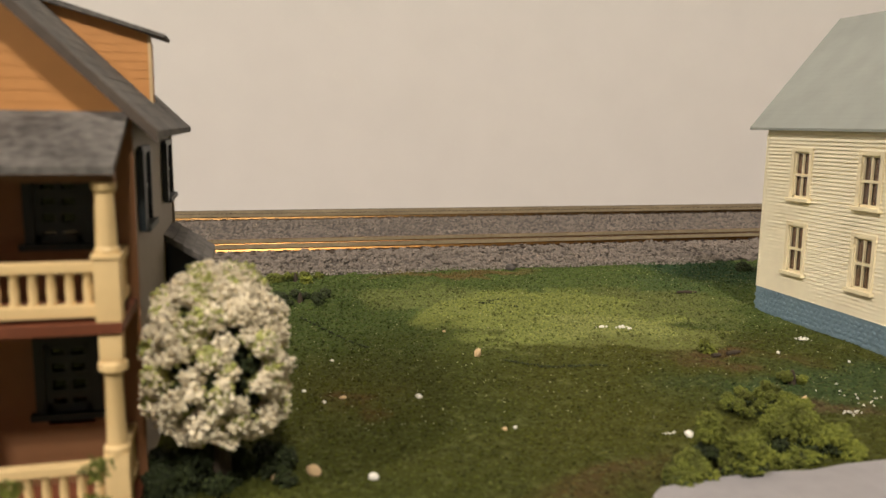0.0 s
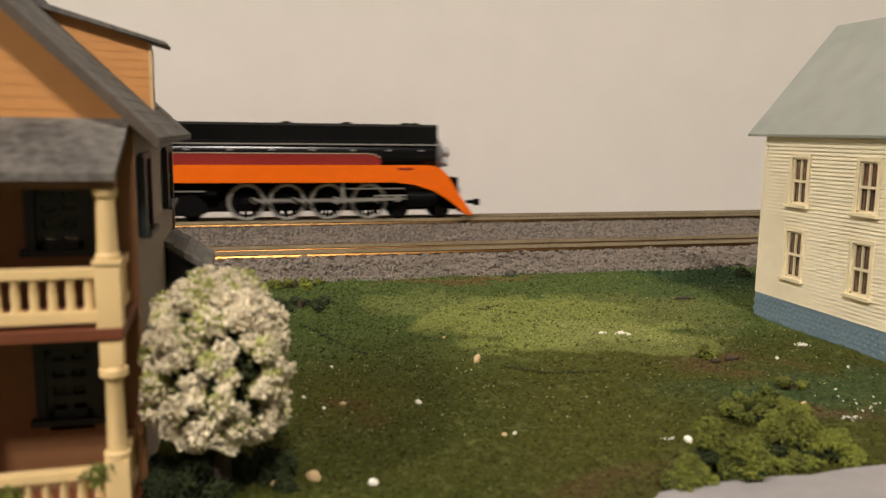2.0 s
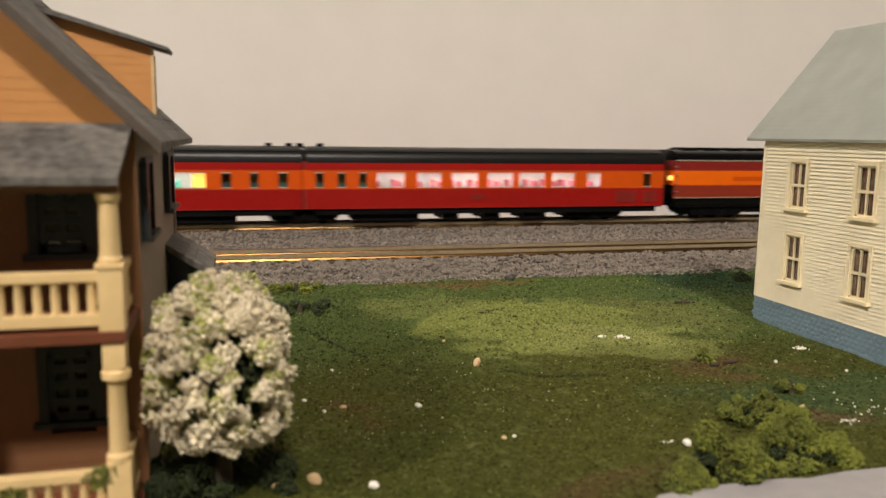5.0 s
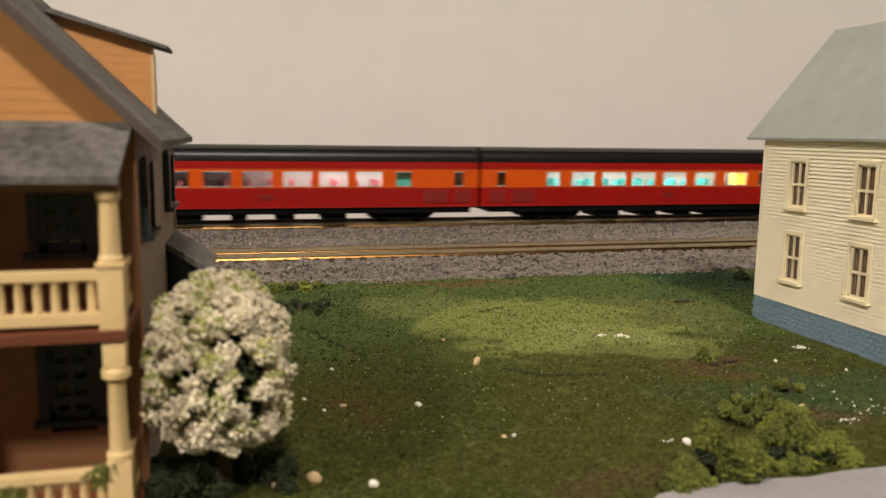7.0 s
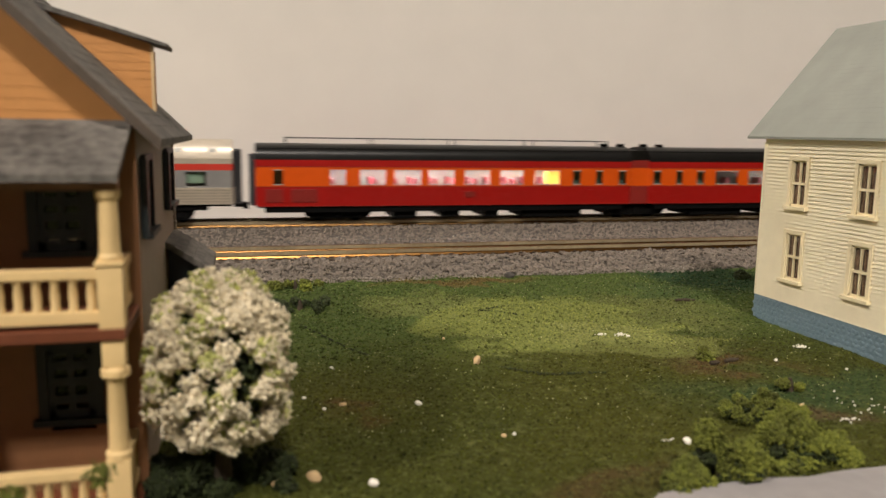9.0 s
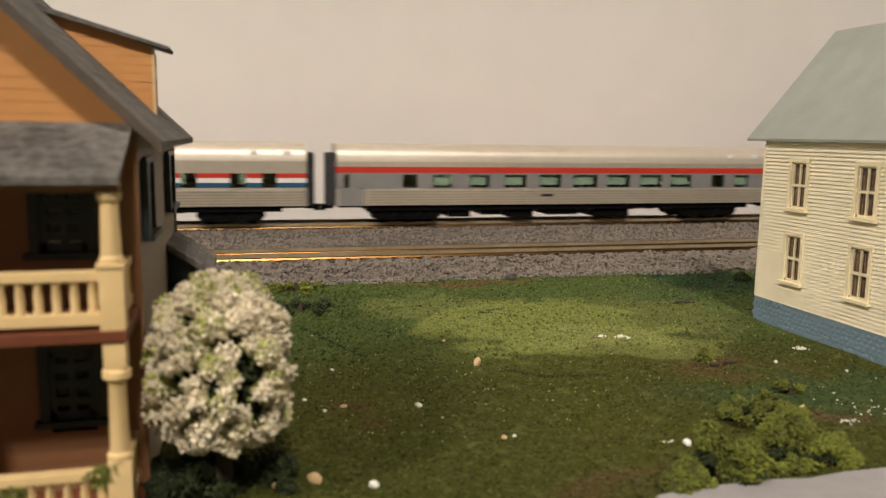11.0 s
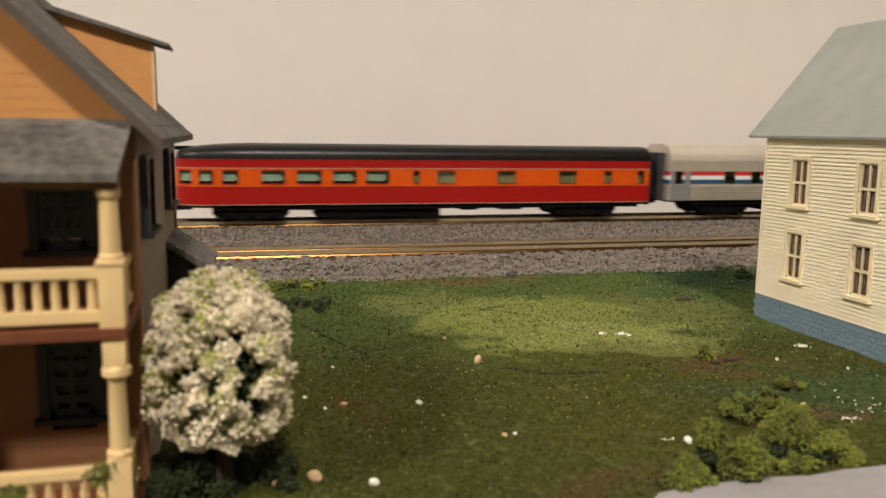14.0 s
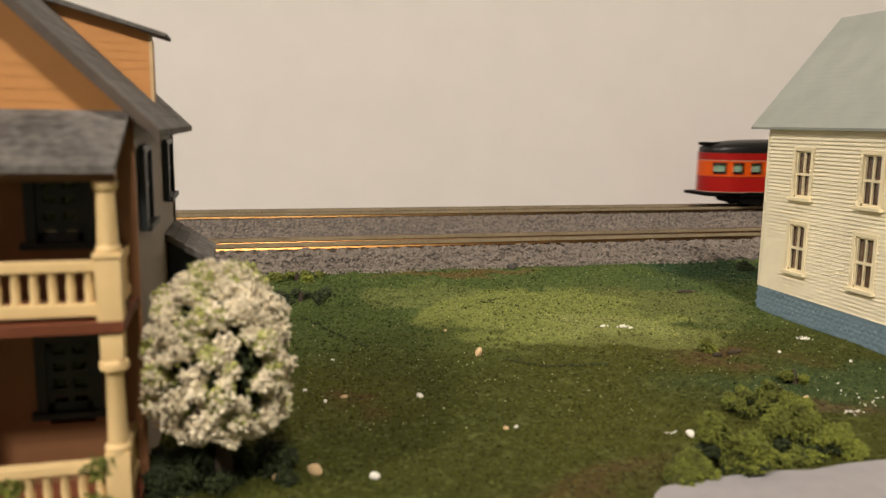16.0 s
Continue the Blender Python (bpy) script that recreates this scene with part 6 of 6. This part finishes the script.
        CROSSHEADS.append((part("crosshead", bm, steel_rim, e, "steel crosshead and piston rod"), r))
    TRAIN.append((e, 0.0))


def tender():
    L = 0.0833
    e = empty("tender", 0, REAR_TRACK, REAR_RAIL, label="black, red and orange steam locomotive tender", category="tender")
    path = outline(L, 0.0093, 0.0010, 0.0010)
    tot = path[1][-1]
    for nm, z0, z1, m, lab in (("orange_band", 0.0124, 0.0177, orange_paint, "orange band"), ("red_band", 0.0177, 0.0213, dark_red, "dark red upper band")):
        bm = bmesh.new()
        wall_strip(bm, path, 0, tot, z0, z1)
        part(nm, bm, m, e, lab)
    for s in (-1, 1):
        y0, y1 = sorted((s * 0.0093, s * 0.0088))
        bm = bmesh.new()
        prism(bm, [(-L, 0.0078), (-0.0300, 0.0078), (-0.0262, 0.0088), (-0.0225, 0.0110), (-0.0185, 0.0120), (-0.0140, 0.0124), (-L, 0.0124)], "y", y0, y1)
        part("lower_band", bm, tender_red, e, "dark red lower band")
        boxes("lining", [(-L, -0.030, s * 0.0094 - 0.0001, s * 0.0094 + 0.0001, 0.0077, 0.0080)], white_line, e)
        boxes("lining", [(-L, -0.001, s * 0.0094 - 0.0001, s * 0.0094 + 0.0001, 0.0212, 0.0216)], white_line, e)
        for k, w in ((0.0590, 0.0200), (0.0330, 0.0070)):
            boxes("lettering", [(-k, -k + w, s * 0.0094 - 0.00006, s * 0.0094 + 0.00006, 0.0140, 0.0156)], coach_orange, e, "faint bar of unreadable lettering")
        for k in range(4):
            boxes("grab_iron", [(-L - 0.0002, -L + 0.0014, s * 0.0096 - 0.0002, s * 0.0096 + 0.0002, 0.0100 + 0.0030 * k, 0.0103 + 0.0030 * k)], steel_rim, e)
    boxes("tank", [(-L + 0.0008, -0.0008, -0.0088, 0.0088, 0.0050, 0.0213)], loco_black, e)
    boxes("front_apron", [(-0.0300, -0.0010, -0.0086, 0.0086, 0.0052, 0.0124)], loco_black, e)
    bm = bmesh.new()
    roof_shell(bm, -L + 0.0010, -0.0014, 0.0090, 0.0213, 0.0252, rise=0.5)
    part("top", bm, loco_black, e, "black rounded tender top", smooth=True)
    bm = bmesh.new()
    box(bm, -L + 0.004, -0.030, -0.0030, 0.0030, 0.0248, 0.0256)
    part("walkway", bm, cab_grey, e, "grey top walkway")
    for k in range(5):
        boxes("hatch", [(-L + 0.006 + 0.0092 * k, -L + 0.0125 + 0.0092 * k, -0.0040, 0.0040, 0.0254, 0.0260)], under_black, e)
    boxes("vent_stack", [(-0.0378, -0.0350, -0.0015, 0.0015, 0.0250, 0.0284)], under_black, e, bevel=0.0003)
    boxes("hatch_lid", [(-0.0240, -0.0215, -0.0012, 0.0012, 0.0250, 0.0264)], under_black, e, bevel=0.0003)
    bm = bmesh.new()
    for x in (-0.0100, -0.0055):
        box(bm, x - 0.00012, x + 0.00012, -0.0040, -0.0037, 0.0246, 0.0292)
    box(bm, -0.0115, -0.0040, -0.0040, -0.0037, 0.0290, 0.0293)
    part("handrail", bm, steel_rim, e, "fine wire handrail on the tender top")
    underbody(e, [(-0.0520, -0.0345, 0.0020)])
    boxes("sole_bar", [(-L + 0.002, -0.002, -0.0086, 0.0086, 0.0042, 0.0056)], under_black, e)
    bogie(e, -0.0180, [-0.0075, 0, 0.0075], r=0.0028, half=0.0078)
    bogie(e, -L + 0.0190, [-0.0075, 0, 0.0075], r=0.0028, half=0.0078)
    boxes("tail_lamp", [(-L - 0.0012, -L + 0.0002, -0.0082, -0.0066, 0.0142, 0.0158)], led_warm, e, "warm glowing lamp at the tender's end", bevel=0.0003)
    coupler(e, -L, -1)
    coupler(e, 0.0, 1)
    TRAIN.append((e, 0.1294))


engine()
tender()
daylight_coach(0.2167, 0.1286, False, (0.0, 1.0, False), seat_pink, 0.0012, False, "lit red and orange coach behind the tender", short=True)
daylight_coach(0.3464, 0.1339, True, (0.0, 1.0, True), seat_teal, 0.0012, False, "brightly lit red and orange coach with teal seats")
daylight_coach(0.4812, 0.1313, False, (0.45, 1.0, False), seat_pink, 0.0066, False, "partly lit red and orange coach with rose seats")
daylight_coach(0.6191, 0.1313, True, (0.0, 1.0, True), seat_pink, 0.0066, True, "lit red and orange coach with roof antenna")
silver_car(0.7572, "red stripe", "stainless passenger car with a red stripe over grey windows")
silver_car(0.9287, "tricolour", "stainless passenger car with red, white and blue stripes")
observation_car(1.0982)

# pilot's place along the track, by time
RUN = [(0.0, -0.1149), (1.0, -0.0194), (2.5, 0.1246), (4.2, 0.2881), (7.0, 0.5596), (9.2, 0.7740), (11.3, 0.9780), (12.5, 1.0943), (14.5, 1.2888), (15.0, 1.3365), (16.0, 1.4300)]


def run_at(t):
    return float(np.interp(t, [r[0] for r in RUN], [r[1] for r in RUN]))


def motions():
    times = [r[0] for r in RUN]
    for thing, behind in TRAIN:
        walk(thing, [(t, pose(run_at(t) - behind, REAR_TRACK, REAR_RAIL + 0.0001)) for t in times])
    steps = [i / 15 for i in range(0, 241)]
    for wheel, x, r in DRIVERS:
        walk(wheel, [(t, pose(x, 0, r, 0, math.degrees((run_at(t) - run_at(0)) / r), 0)) for t in steps])
    fine = [i / 30 for i in range(0, 481)]
    for wheel, x, r in ROLLING:
        walk(wheel, [(t, pose(x, 0, r, 0, math.degrees((run_at(t) - run_at(0)) / r), 0)) for t in fine])
    for rod, r in RODS:
        rows = []
        for t in steps:
            a = (run_at(t) - run_at(0)) / r
            rows.append((t, pose(0.0024 * math.sin(a), 0, r + 0.0024 * math.cos(a))))
        walk(rod, rows)
    for things, turns in ((MAIN_RODS, True), (CROSSHEADS, False)):
        for thing, r in things:
            rows = []
            for t in steps:
                a = (run_at(t) - run_at(0)) / r
                px, pz = MAIN_DRIVER + 0.0024 * math.sin(a), r + 0.0024 * math.cos(a)
                lean = math.asin((pz - CROSS_Z) / MAIN_ROD)
                rows.append((t, pose(px, 0, pz, 0, math.degrees(lean), 0) if turns else pose(px + MAIN_ROD * math.cos(lean), 0, CROSS_Z)))
            walk(thing, rows)


motions()
